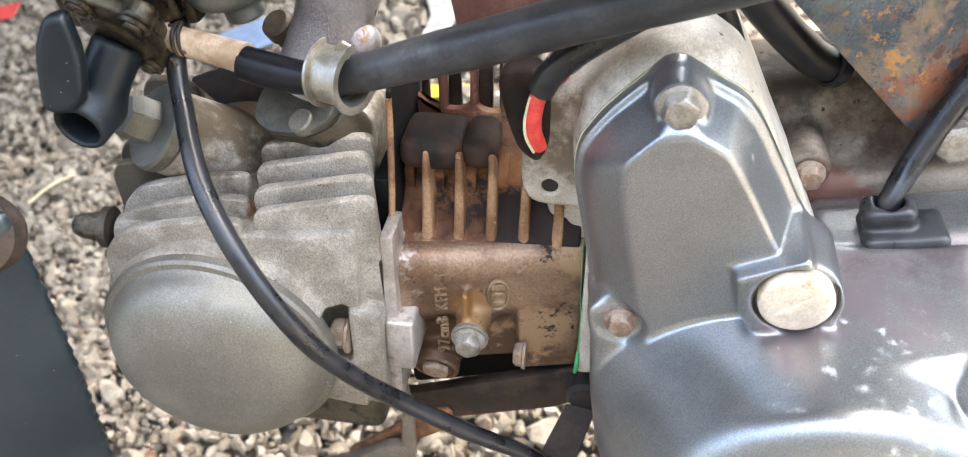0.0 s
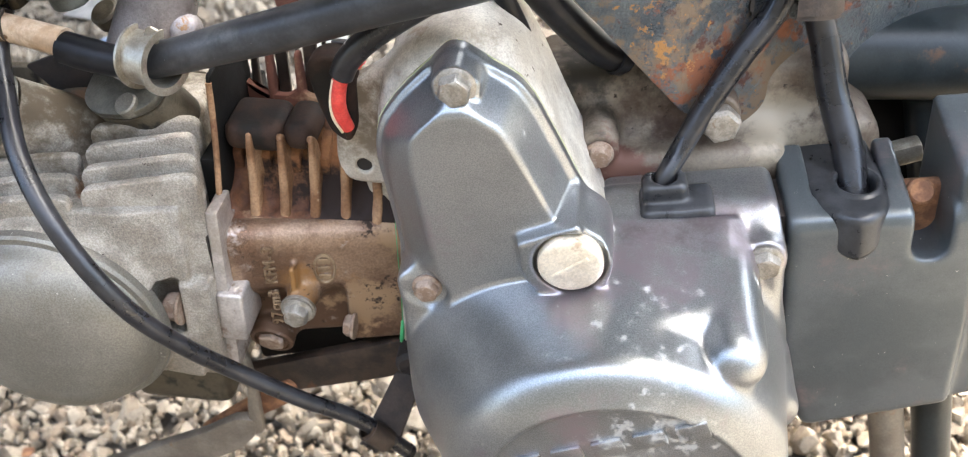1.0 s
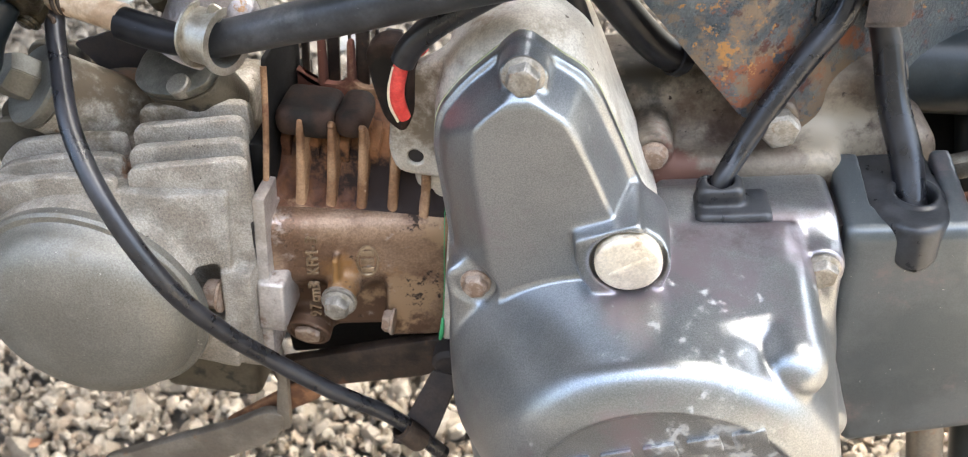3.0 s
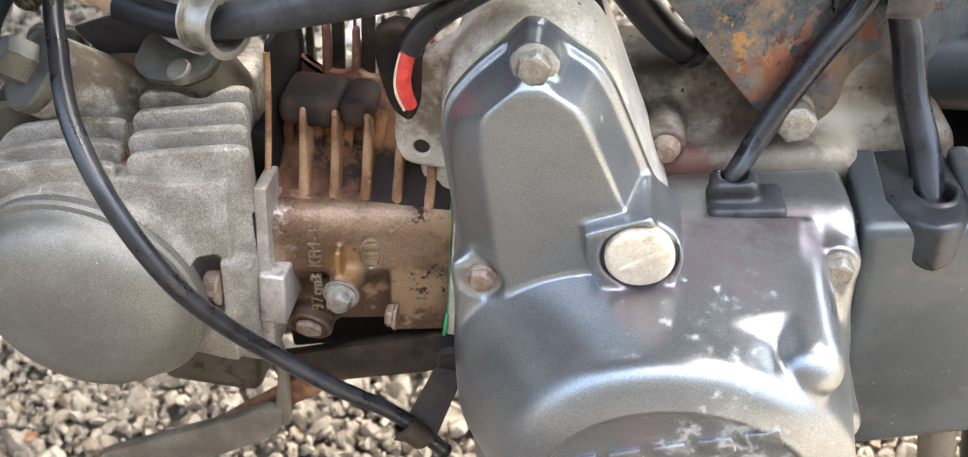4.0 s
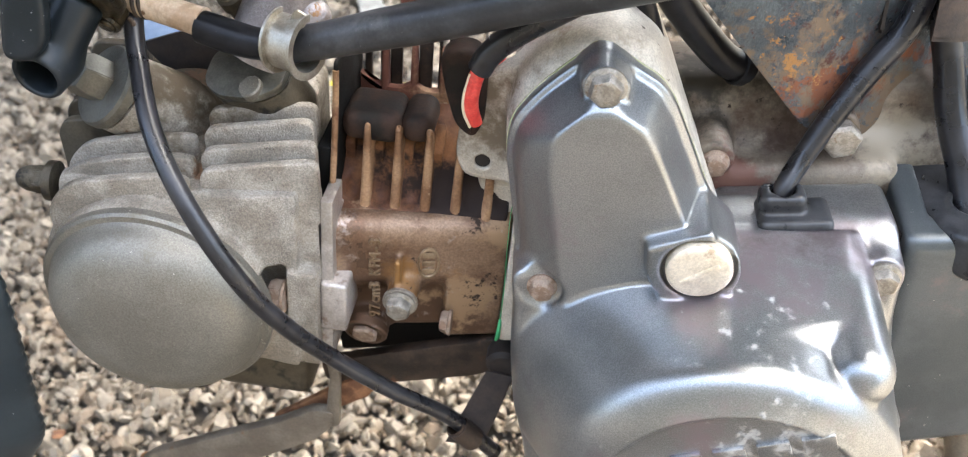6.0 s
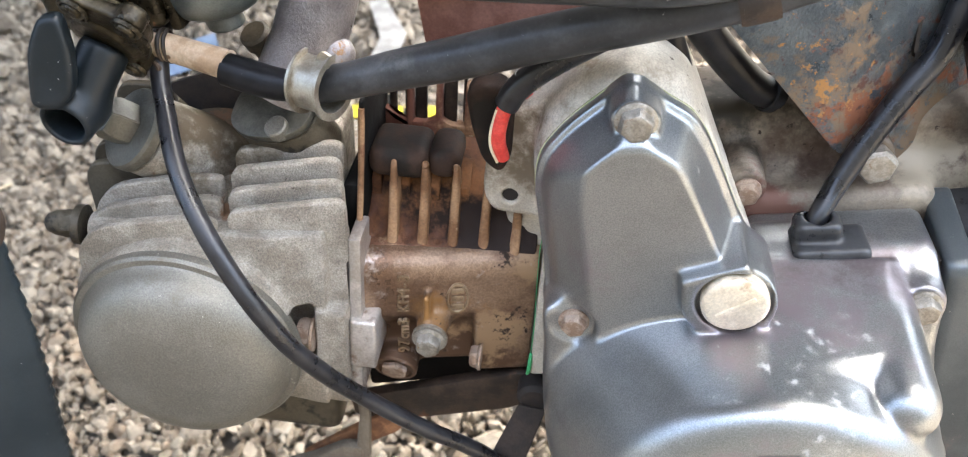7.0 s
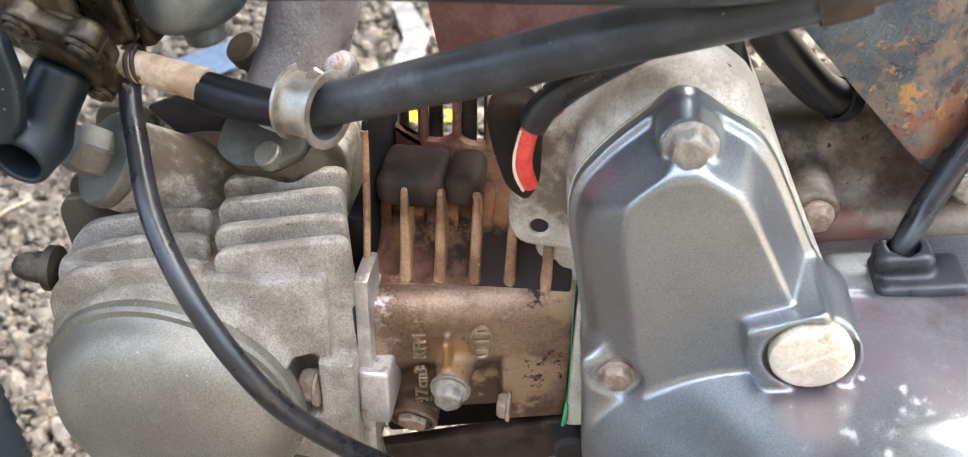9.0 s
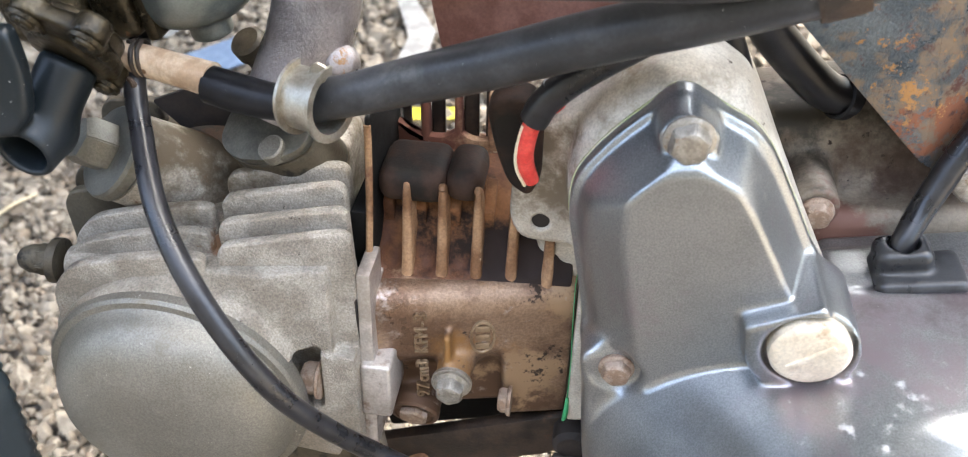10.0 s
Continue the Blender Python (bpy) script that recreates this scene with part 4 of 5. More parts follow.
for k, y in enumerate((48, 58, 68, 78, 88)):
    head_fin([(-111 - 0.8 * k, -40), (-111 - 0.8 * k, 24 + 3.4 * k), (-107 - 0.8 * k, 30 + 3.4 * k), (-88, 33 + 3 * k), (-88, -40)], y, [2, 4, 4, 6, 2], 0.0, OILY)

DISH = facing(cyl(HU, 11, HW), OUT)
part("round_cover", lathe([(45.6, -3), (46.4, 0), (46.2, 2.6), (45.2, 3.8), (43.0, 4.0), (42.2, 5.0), (41.4, 8.0), (39.4, 12.0), (36, 15.6), (30.5, 18.2), (23, 20.0), (12, 21.0), (0, 21.3)], DISH, 96), ALU_CLEAN, head, "smooth domed round side cover with a stepped rim")
placed("bolt", BOLT_HEAD, head, facing(cyl(-13.4, 20.5, -24), cyl(-1, 0, 0) - cyl(0, 0, 0), 0), "rust-stained bolt")
nut = join(hex_head(10, 6), lathe([(5.4, 4), (5.0, 8), (3.6, 11), (1.6, 12.4), (0, 12.7)], seg=24), lathe([(0, -3), (8, -3), (8, 0), (0, 0)], seg=28))
nut.transform(facing(cyl(-107, 27, 14), cyl(-1, -0.1, 0.05) - cyl(0, 0, 0), 10))
part("cap_nut", nut, OILY, head, "domed cap nut")
stud = lathe([(0, -16), (6.8, -16), (6.8, -2), (6, 0), (0, 0)], facing(cyl(-100, 27, 14), cyl(-1, 0, 0) - cyl(0, 0, 0)), 28)
part("stud_boss", stud, HEAD_ALU, head)
TAP_WAY = (-0.42, -0.50, 0.75)
boss_way = facing((-221.5, 47.5, 415.0), TAP_WAY)
part("tappet_boss", lathe([(0, -42), (18.5, -42), (16.4, -14), (16.0, -6.2), (15, -5.8), (0, -5.8)], boss_way, 48), HEAD_ALU, head)
tappet = part("tappet_cap", lathe([(0, -5.4), (15.8, -5.4), (16.6, -4.6), (16.6, -1.2), (15.8, 0), (11, 0.6), (0, 0.6)], boss_way, 48), PORT_ALU, head, "round tappet cap")
hexa = hex_head(15.5, 11.5)
hexa.transform(facing((-221.8, 48.2, 415.5), TAP_WAY, 20))
part("hexagon", hexa, PORT_ALU, tappet)
# black box added to paint the shade of the deep joint gap
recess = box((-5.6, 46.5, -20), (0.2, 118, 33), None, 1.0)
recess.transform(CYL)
part("joint_shade", recess, BLACK, head, "black box standing in for the shade beside the joint")
lower = box((-62, 42, -115), (-13, 110, -70), None, 6, 3)
lower.transform(CYL)
part("lower_port", lower, OILY, head, "oil-darkened lower port")

# ---- intake ----
intake = thing("intake_pipe", (-150, 60, 400), "silver painted cast intake pipe bolted to the cylinder head", "intake pipe")
part("pipe", tube([(-163, 66, 414, 15.2), (-157, 69, 424, 14.6), (-148.5, 72.5, 438, 14.2), (-141, 75, 455, 14.2), (-136, 76, 480, 14.2), (-135, 72, 520, 14.2)], 28, 8), INTAKE, intake)
FL = facing((-166.5, 57, 414), (-0.1, -0.45, 0.88))
fl = slab(rounded([(-18, -7), (-8, -12.5), (8, -12.5), (17, -6), (17, 7), (7, 13), (-9, 13), (-18, 7)], 5, 5), -4.0, 0, FL @ Matrix.Rotation(radians(90), 4, "X"), 1.0)
part("flange", fl, PORT_ALU, intake)
fl2 = slab(rounded([(-18, -7), (-8, -12.5), (8, -12.5), (17, -6), (17, 7), (7, 13), (-9, 13), (-18, 7)], 5, 5), -26, -4.6, FL @ Matrix.Rotation(radians(90), 4, "X"), 1.0)
part("spacer", fl2, OILY, intake, "oil-darkened spacer block")
# sheet tab, drawn larger so its dark colour covers the shaded cavity
part("shield", slab(rounded([(-219, 417), (-186, 424), (-178, 420), (-178, 390), (-206, 396)], 2, 3), 77, 79, None, 0.5), DARK, intake, "dark sheet tab enlarged to fill a shaded cavity")
part("stud_end", lathe([(0, -2), (4.6, -2), (4.6, 2.2), (4.0, 2.8), (0, 2.8)], facing((-163, 48.6, 409.4), (-0.1, -0.45, 0.88)), 24), ALU_CLEAN, intake)
part("bolt", lathe([(0, -14), (5, -14), (5, -3), (6, -3), (6, 2), (5, 3), (0, 3)], facing((-174, 78, 434), (-0.1, -0.45, 0.88)), 20), OILY, intake, "oil-darkened bolt")
boss = part("boss", lathe([(0, -10), (7, -10), (6.0, -3), (4.4, -0.6), (3.4, 0), (0, 0.3)], facing((-136.5, 61.5, 432), (0.4, -0.8, 0.4)), 24), INTAKE, intake)

# ---- fuel hose ----
fuel = thing("fuel_hose", (-130, 32, 425), "long black rubber hose with a brittle yellowed end", "hose")
part("yellow_end", tube([(-203, 47, 449, 5.0), (-194, 45, 448, 5.0), (-182, 43, 444.5, 5.1), (-169, 40, 441, 5.4)], 20, 6), HOSE, fuel, "brittle yellowed hose end")
part("black_end", tube([(-170, 39.5, 439.8, 5.9), (-160, 37, 437, 6.0), (-148, 34.5, 434.5, 5.6), (-134, 33.5, 434, 5.4)], 20, 6), RUBBER, fuel)
part("long_run", tube([(-137, 33.5, 434, 6.2), (-124, 33, 435.5, 6.3), (-105, 32.5, 438.5, 6.8), (-85, 32, 441.3, 7.2), (-54, 30, 447, 7.3), (-22, 28.5, 451.5, 7.2), (8, 27, 457, 7.0), (40, 32, 463, 7.0)], 24, 8), GREY_HOSE, fuel)
wirec = [(-194.5 + 0.25 * k, 45.2 + 5.7 * math.sin(k * 0.7), 447.8 + 5.7 * math.cos(k * 0.7), 0.75) for k in range(19)]
part("wire_clip", tube(wirec, 8, 4), RUST_DARK, fuel, "thin rusty wire clip")
part("wire_twist", tube([(-195, 38.5, 445, 0.8), (-193.5, 37.6, 443.2, 1.0), (-194.6, 37.6, 441.4, 0.9), (-192.6, 38.0, 440.6, 1.0), (-194, 39, 439, 0.8)], 8, 4), RUST_DARK, fuel)
loose = thing("hose_clamp", (-136, 31, 425), "open zinc-plated sheet band clamp round the black hose", "clamp")


def band(r, width, thick, start, sweep, lip, m, n=40):
    """A sheet band bent round local z with outward lips along both rims."""
    prof = [(r, -width / 2), (r, width / 2), (r + lip, width / 2 + 0.2), (r + lip, width / 2 - thick), (r + thick, width / 2 - thick), (r + thick, -width / 2 + thick), (r + lip, -width / 2 + thick), (r + lip, -width / 2 - 0.2)]
    bm = bmesh.new()
    rings = []
    for i in range(n + 1):
        a = radians(start + sweep * i / n)
        rings.append([bm.verts.new((q * math.cos(a), q * math.sin(a), h)) for q, h in prof])
    for a, b in zip(rings, rings[1:]):
        for k in range(len(prof)):
            bm.faces.new((a[k], a[(k + 1) % 8], b[(k + 1) % 8], b[k]))
    bm.faces.new(rings[0])
    bm.faces.new(rings[-1])
    bm.transform(m)
    return bm


part("band", band(8.8, 12, 0.8, 0, 300, 2.6, facing((-134.5, 31.5, 435.6), (0.90, -0.36, -0.12), 75)), ZINC, loose)
part("curled_tab", slab(rounded([(-2.6, -3), (2.6, -3), (2.8, 1.5), (1.8, 3.4), (-1.8, 3.4), (-2.8, 1.5)], 1.3, 4), -0.6, 0.6, Matrix.Translation((-130.6, 30.6, 444.6)) @ Matrix.Rotation(radians(40), 4, "Y") @ Matrix.Rotation(radians(12), 4, "X"), 0.5), ZINC, loose)


clip = thing("hose_clip", (6, 28, 446), "dull brown sheet metal clip holding the black hose", "clip")
part("band", band(7.6, 11, 1.0, 20, 320, 0.8, facing((5.5, 27.2, 456.5), (0.97, -0.02, 0.18), 100)), RUST_DARK, clip)
part("tab", slab(rounded([(-5, 4), (5, 4), (6, 24), (-6, 24)], 2, 3), -1.0, 1.0, Matrix.Translation((6, 33, 458)) @ Matrix.Rotation(radians(-20), 4, "X"), 0.4), RUST_DARK, clip)


# ---- vent tube ----
vent = thing("vent_tube", (-150, 15, 300), "thin glossy black rubber vent tube hanging across the engine", "tube")
part("tube", tube([(-196, 56, 452, 3.4), (-195.5, 42, 443, 3.4), (-192, 29, 431.5, 3.4), (-182.5, 7, 416, 3.5), (-168.8, -10, 395, 3.5), (-156.5, -15.5, 366.5, 3.5), (-148.5, -8.5, 338.5, 3.5), (-138.5, 1, 312, 3.5), (-121.9, 7, 287.8, 3.5), (-101.9, 13.4, 263.9, 3.5), (-85.1, 16.4, 235.9, 3.5)], 20, 8, 1.0, 1.0), GLOSS_RUBBER, vent)
part("cut_end", lathe([(2.0, 0.2), (3.5, 0.2), (3.7, -1.2), (3.5, -2.4)], facing((-85.1, 16.4, 235.9), (0.51, 0.09, -0.85)), 20), RUBBER, vent, "square-cut open end")

# ---- fuel tap and carburettor ----
carb = thing("carburettor", (-205, 60, 440), "tarnished brass-brown carburettor with a grey float bowl", "carburettor")


TAP = facing((-203, 30, 459), (-0.33, -0.82, -0.47))
TIN = np.array(TAP.inverted())


def carb_field(x, y, z):
    a, b, c = (TIN[k, 0] * x + TIN[k, 1] * y + TIN[k, 2] * z + TIN[k, 3] for k in range(3))
    r = np.sqrt(a * a + b * b)
    d = smax(r - 12.5, np.abs(c + 5) - 4.5, 2.0)
    d = smin(d, smax(dpoly(a, b, EARS), np.abs(c + 1.5) - 2.5, 1.2), 1.2)
    d = smin(d, dbox(x, y, z, (-232, 42, 456), (-204, 72, 500), 6.0), 5.0)
    for ex, ey in EAR_AT:
        d = smin(d, smax(np.sqrt((a - ex) ** 2 + (b - ey) ** 2) - 4.8, np.abs(c + 2) - 3.4, 1.2), 1.0)
    d = smin(d, smax(r - 14.5, np.abs(c + 1.6) - 2.2, 1.0), 1.0)
    return smin(d, smax(r - 11.5, np.abs(c) - 2.6, 1.2), 1.0)


EAR_AT = [tuple((TIN @ np.array((*q, 1.0)))[:2]) for q in ((-202, 19.5, 475), (-185, 16.5, 468), (-200.8, 35.6, 445.8))]
EARS = rounded([(1.15 * p, 1.15 * q) for p, q in EAR_AT], 5, 4)
part("tap_body", cast(carb_field, (-236, 4, 430), (-168, 80, 506), 0.9), BRASS, carb, sharp=0)


def bowl_field(x, y, z):
    d = smax(np.sqrt((x + 178) ** 2 + (y - 66) ** 2) - 19, np.abs(z - 478) - 27, 12.0)
    d = smin(d, dcyl(x + 178, y - 66, z, 444, 460, 7.0, 2.0), 3.0)
    return d


part("float_bowl", cast(bowl_field, (-208, 42, 440), (-154, 90, 506), 1.0), BOWL, carb, "grey float bowl", sharp=0)
part("body_rib", join(box((-204, 47, 453), (-191, 80, 506), None, 3.0, 3), box((-190.5, 49, 451), (-186, 78, 506), None, 1.5, 2)), BRASS, carb, "tarnished vertical body rib")
WASH = mesh_of("screw_ring", lathe([(3.6, 0), (3.6, 1.2), (4.6, 1.2), (5.0, 0)], seg=24), BRASS)
screw = lathe([(0, 2.2), (2.6, 2.2), (3.2, 1.6), (3.4, 0), (0, 0)], seg=20)
SCREW = mesh_of("screw", join(screw, box((-2.4, -0.35, 2.0), (2.4, 0.35, 2.4), None, 0.0), box((-0.35, -2.4, 2.0), (0.35, 2.4, 2.4), None, 0.0)), BRASS)
for k, (ex, ey) in enumerate(EAR_AT):
    placed("screw", SCREW, carb, TAP @ Matrix.Translation((ex, ey, 1.8)) @ Matrix.Rotation(radians(25 + 40 * k), 4, "Z"))
    placed("screw_ring", WASH, carb, TAP @ Matrix.Translation((ex, ey, 1.6)))
part("plate_word", figures("ON", 4.6, TAP @ Matrix.Translation((2, 12.5, 1.2)) @ Matrix.Rotation(radians(200), 4, "Z")), BRASS, carb)
lever = thing("fuel_tap_lever", (-200, 20, 440), "matt black plastic fuel tap lever with a hollow round end", "lever")


def along(x, y, z, a, b):
    """Place along a line as a share of its length, and distance from its axis."""
    a, b = np.array(a, dtype=float), np.array(b, dtype=float)
    ab = b - a
    t = ((x - a[0]) * ab[0] + (y - a[1]) * ab[1] + (z - a[2]) * ab[2]) / (ab @ ab)
    rad = np.sqrt(np.maximum((x - a[0]) ** 2 + (y - a[1]) ** 2 + (z - a[2]) ** 2 - t * t * (ab @ ab), 0))
    return t, rad, math.sqrt(ab @ ab)


def lever_field(x, y, z):
    # a round hub slopes down and out from the tap to a hollow eye, with a thumb blade
    t, rad, ln = along(x, y, z, (-204, 30, 456.5), (-214.5, 16, 441))
    d = smax(rad - 8.2, np.abs(t - 0.5) * ln - ln / 2, 2.5)
    e, erad, eln = along(x, y, z, (-215.0, 23, 440.5), (-216.5, 8, 439.0))
    d = smin(d, smax(erad - 9.0, np.abs(e - 0.5) * eln - eln / 2, 2.5), 4.0)
    blade = dpoly(x, z, BLADE)
    blade = smax(blade, np.abs(y - 0.22 * (z - 455) - 9.5) - 3.2, 2.5)
    d = smin(d, blade, 2.2)
    return smax(d, -smax(erad - 6.7, (0.15 - e) * eln, 1.0), 1.5)


BLADE = rounded([(-203.5, 475.5), (-210.5, 475.5), (-217.5, 466.5), (-220.5, 457), (-223, 447.5), (-214, 446), (-207, 450), (-203, 462)], [4, 4, 5, 6, 4, 4, 6, 6], 4)
part("lever_body", cast(lever_field, (-234, -4, 422), (-186, 44, 490), 0.8), PLASTIC, lever, sharp=0)
part("spindle", lathe([(0, -2), (8.6, -2), (8.6, 2.5), (0, 2.5)], facing((-204.5, 32, 457.5), (-0.23, -0.87, -0.43)), 32), ZINC, lever, "grey metal collar")

# ---- wires and boots ----
pickup = thing("rubber_boot", (38, 50, 345), "dark grey moulded rubber grommet where a cable enters the cover", "grommet")


def boot_field(x, y, z):
    d = dbox(x, y, z, (25, 39, 341), (53, 58, 348.2), 3.0)
    d = smin(d, dbox(x, y, z, (26, 45, 341), (43.5, 58, 355.5), 3.5), 2.0)
    return smax(d, -smax(np.sqrt((x - 35) ** 2 + (y - 52.5) ** 2) - 4.9, 350 - z, 1.0), 0.8)


part("base", cast(boot_field, (18, 33, 337), (57, 62, 363), 0.7), GREY_RUBBER, pickup, sharp=0)
part("cable", tube([(32, 51, 344, 3.9), (35, 54, 353, 3.9), (42, 62, 361, 4.2), (53, 70, 375, 4.6), (66, 78, 390, 4.8), (79, 85, 404, 4.8), (86, 90, 424, 4.8)], 18, 8), GLOSS_RUBBER, pickup, "thick black sheathed cable")
gear = thing("cable_grommet", (106, 50, 325), "black moulded grommet with a glossy sheathed cable in the rear cover", "grommet")


def grommet_field(x, y, z):
    d = dpoly(x, y, GROM)
    d = smax(smax(d, z - 342.5, 4.0), 321 + 0.5 * np.abs(x - 104) ** 1.3 * 0.35 - z, 4.0)
    hole = np.sqrt((x - 106.5) ** 2 + ((y - 57) / 1.15) ** 2)
    d = smin(d, smax(smax(hole - 9.2, 6.7 - hole, 1.0), np.abs(z - 342) - 1.6, 1.5), 1.0)
    d = smax(d, -smax(hole - 6.7, 334 - z, 1.0), 1.0)
    return d


GROM = rounded([(81, 90), (85, 67), (91, 46), (97, 37.5), (103, 34), (110, 36), (116, 43), (118.5, 58), (117, 90)], [2, 8, 7, 5, 6, 6, 6, 6, 2], 5)
part("grommet_body", cast(grommet_field, (76, 30, 312), (128, 90, 356), 0.9), GREY_RUBBER, gear, sharp=0)
part("cable", tube([(106.5, 52, 325, 5.6), (106.5, 58, 335, 5.6), (105.5, 70, 349, 6.0), (101.0, 82, 367, 5.9), (98, 89, 386, 5.6), (94, 92, 402, 5.0), (91, 94, 424, 5.0)], 18, 8), GLOSS_RUBBER, gear, "glossy black sheathed cable")
red = thing("red_wire", (-78, 42, 392), "red insulated wire coming out of a black sleeve", "wire")
part("core", tube([(-66, 40, 424, 2.6), (-74, 40.5, 418, 2.8), (-78.2, 41, 409, 2.9), (-79.4, 42, 402, 2.8), (-78.6, 43.4, 394.5, 2.4)], 16, 6), RED, red)
part("stripe", tube([(-77.5, 39.4, 417, 0.6), (-80.9, 39.6, 408.5, 0.6), (-82.1, 40.6, 401, 0.6), (-80.9, 42.2, 393.6, 0.6)], 8, 6), CREAM, red, "cream edge of the wire")
part("sleeve", tube([(-74.2, 40, 418.2, 4.4), (-70, 39.5, 424, 4.5), (-62, 38.5, 430.5, 4.6), (-50, 38, 437, 4.6), (-30, 38, 446, 4.6)], 18, 6, 1.0, 1.0), GLOSS_RUBBER, red, "glossy black sleeve")
bung = slab(rounded([(-89.5, 420), (-82.4, 423.5), (-75, 421.5), (-72.5, 413), (-76.5, 392), (-81.5, 384.5), (-87.5, 391), (-89.5, 406)], [5, 4, 5, 5, 5, 5, 5, 6], 5), 46.5, 58, None, 2.5, 4)
whole("rubber_holder", bung, BROWN_RUBBER, (-82, 52, 384), "soft black rubber wire holder beside the cylinder", "rubber holder")
whole("control_cable", tube([(-190, 30, 490, 5.4), (-143, 23, 479, 5.4), (-104, 21, 474.6, 5.4), (-57, 20, 468, 5.2), (-14, 20, 463, 5.0), (20, 30, 464, 5.0), (60, 44, 476, 5.0)], 18, 8), GREY_HOSE, (-60, 20, 466), "thick black sheathed control cable", "cable")

# ---- frame, bracket and rear parts ----
plate = thing("frame_plate", (45, 66, 364), "frame plate with peeling grey paint and orange rust", "frame plate")
pa = slab(rounded([(43.5, 370), (43.5, 520), (-10, 520), (-10, 445), (6, 422)], [2, 0.5, 2, 2, 4], 3), 73, 76, None, 0.12)
pb = slab(rounded([(43.5, 370), (68, 353), (76, 356), (91, 357), (101, 362), (128, 360), (200, 360), (200, 520), (43.5, 520)], [2, 5, 4, 5, 6, 6, 2, 2, 0.5], 4), 73, 76, None, 0.12)
for v in pb.verts:
    v.co.y += 0.55 * (v.co.x - 43.5)
pp = join(pa, pb)
part("plate", pp, RUST_PLATE, plate)
cl = band(15.5, 24, 1.4, -100, 290, 0.6, facing((87, 91, 411), (0.1, 0.3, 0.95), 200))
part("cable_clip", cl, RUST_DARK, plate, "rusty sheet cable clip")
whole("frame_tube", tube([(70, 132, 372, 18), (110, 130, 359, 19.5), (145, 130, 354, 20), (180, 132, 349, 20), (320, 142, 328, 20)], 32, 6), FRAME, (120, 110, 370), "dark painted round frame tube", "frame tube")
breather = thing("breather_hose", (10, 85, 390), "short black rubber breather hose with a ringed end", "hose")
part("hose", tube([(-12, 72, 438, 6.5), (-4, 80, 420, 6.5), (6, 84, 404, 6.5), (15, 88, 392, 6.5), (24, 92, 386, 6.5)], 18, 6), RUBBER, breather)
part("end_ring", lathe([(6.4, -2), (7.5, -1.6), (7.5, 1.6), (6.4, 2)], facing((20.5, 90, 387.8), (0.78, 0.4, -0.48)), 28), RUBBER, breather, "moulded end ring")
bm = tube([(-20, 66, 436, 3.6), (-16, 66, 424, 3.6), (-13, 70, 412, 3.2)], 14, 6)
whole("wire_end", bm, RUBBER, (-14, 68, 412), "short black wire tail behind the crankcase", "wire")
stay = thing("engine_bracket", (-80, 94, 412), "red-brown oxidised sheet metal bracket above the cylinder", "bracket")
part("sheet", slab(rounded([(-112, 412), (-40, 412), (-40, 470), (-112, 448)], 8, 4), 92, 96, None, 1.0), BROWN_METAL, stay)
part("folded_edge", slab(rounded([(-112, 440), (-40, 456), (-40, 466), (-112, 448)], 3, 3), 84, 100, None, 1.0), BROWN_METAL, stay)

rear = thing("rear_cover", (120, 60, 225), "dark grey painted rear sprocket cover with a curved lower edge", "sprocket cover")


def rear_field(x, y, z):
    out = dpoly(x, z, REAR)
    front = 37 - y + 0.02 * (z - 280)
    low = smax(smax((z - 336 - (y - 37) * 0.95) / 1.38, (z - 341 - (y - 48) * 0.2) / 1.02, 1.5), x - 150, 1.0)
    high = smax((z - 357 - (y - 45) * 0.22) / 1.02, (137 - 0.3 * (y - 45) + 0.25 * (357 - z) * 0.3 - x) / 1.05, 4.0)
    high = smax(high, 40 - y, 4.0)
    d = smax(smax(out, front, 5.0), smin(low, high, 3.0), 3.0)
    d = smax(d, y - 80, 2.0)
    notch = smax(np.abs(x - 130.5) - 6.5, 324 - z, 1.0)
    notch = np.minimum(notch, np.sqrt((x - 130.5) ** 2 + (z - 324) ** 2) - 6.5)
    d = smax(d, -np.maximum(notch, x - 137), 1.5)
    return smax(d, -dbox(x, y, z, (90, 50, 322), (116.5, 90, 370), 4.0), 2.0)


REAR = rounded([(79.5, 354), (88, 376), (220, 376), (220, 226), (165, 238), (90, 221), (79, 262)], [3, 2, 2, 8, 8, 6, 4], 4)
part("panel", cast(rear_field, (76, 30, 214), (224, 84, 380), 1.2), REAR_PAINT, rear, sharp=0)
gap = slab([(77.4, 337), (80.4, 337), (80.4, 225), (77.4, 225)], 46, 70, None, 0.2, 1)
part("seal", gap, DARK, rear, "dark gap seal")
part("rusty_insert", box((120, 56, 300), (141, 62, 340), None, 2.0), STAND_RUST, rear, "rusty bracket behind the notch")
tongue = box((114, 88, 324), (141, 96, 333), Matrix.Identity(4), 1.5)
tongue.transform(Matrix.Translation((128, 92, 329)) @ Matrix.Rotation(radians(-14), 4, "Y") @ Matrix.Translation((-128, -92, -329)))
whole("shift_arm", tongue, ZINC, (128, 92, 329), "flat zinc-plated arm behind the rear cover", "arm")
part("rusty_pin", lathe([(0, -8), (5, -8), (5, 4), (4, 5), (0, 5)], facing((129, 56, 337), (0, -0.8, 0.6)), 20), STAND_RUST, rear)
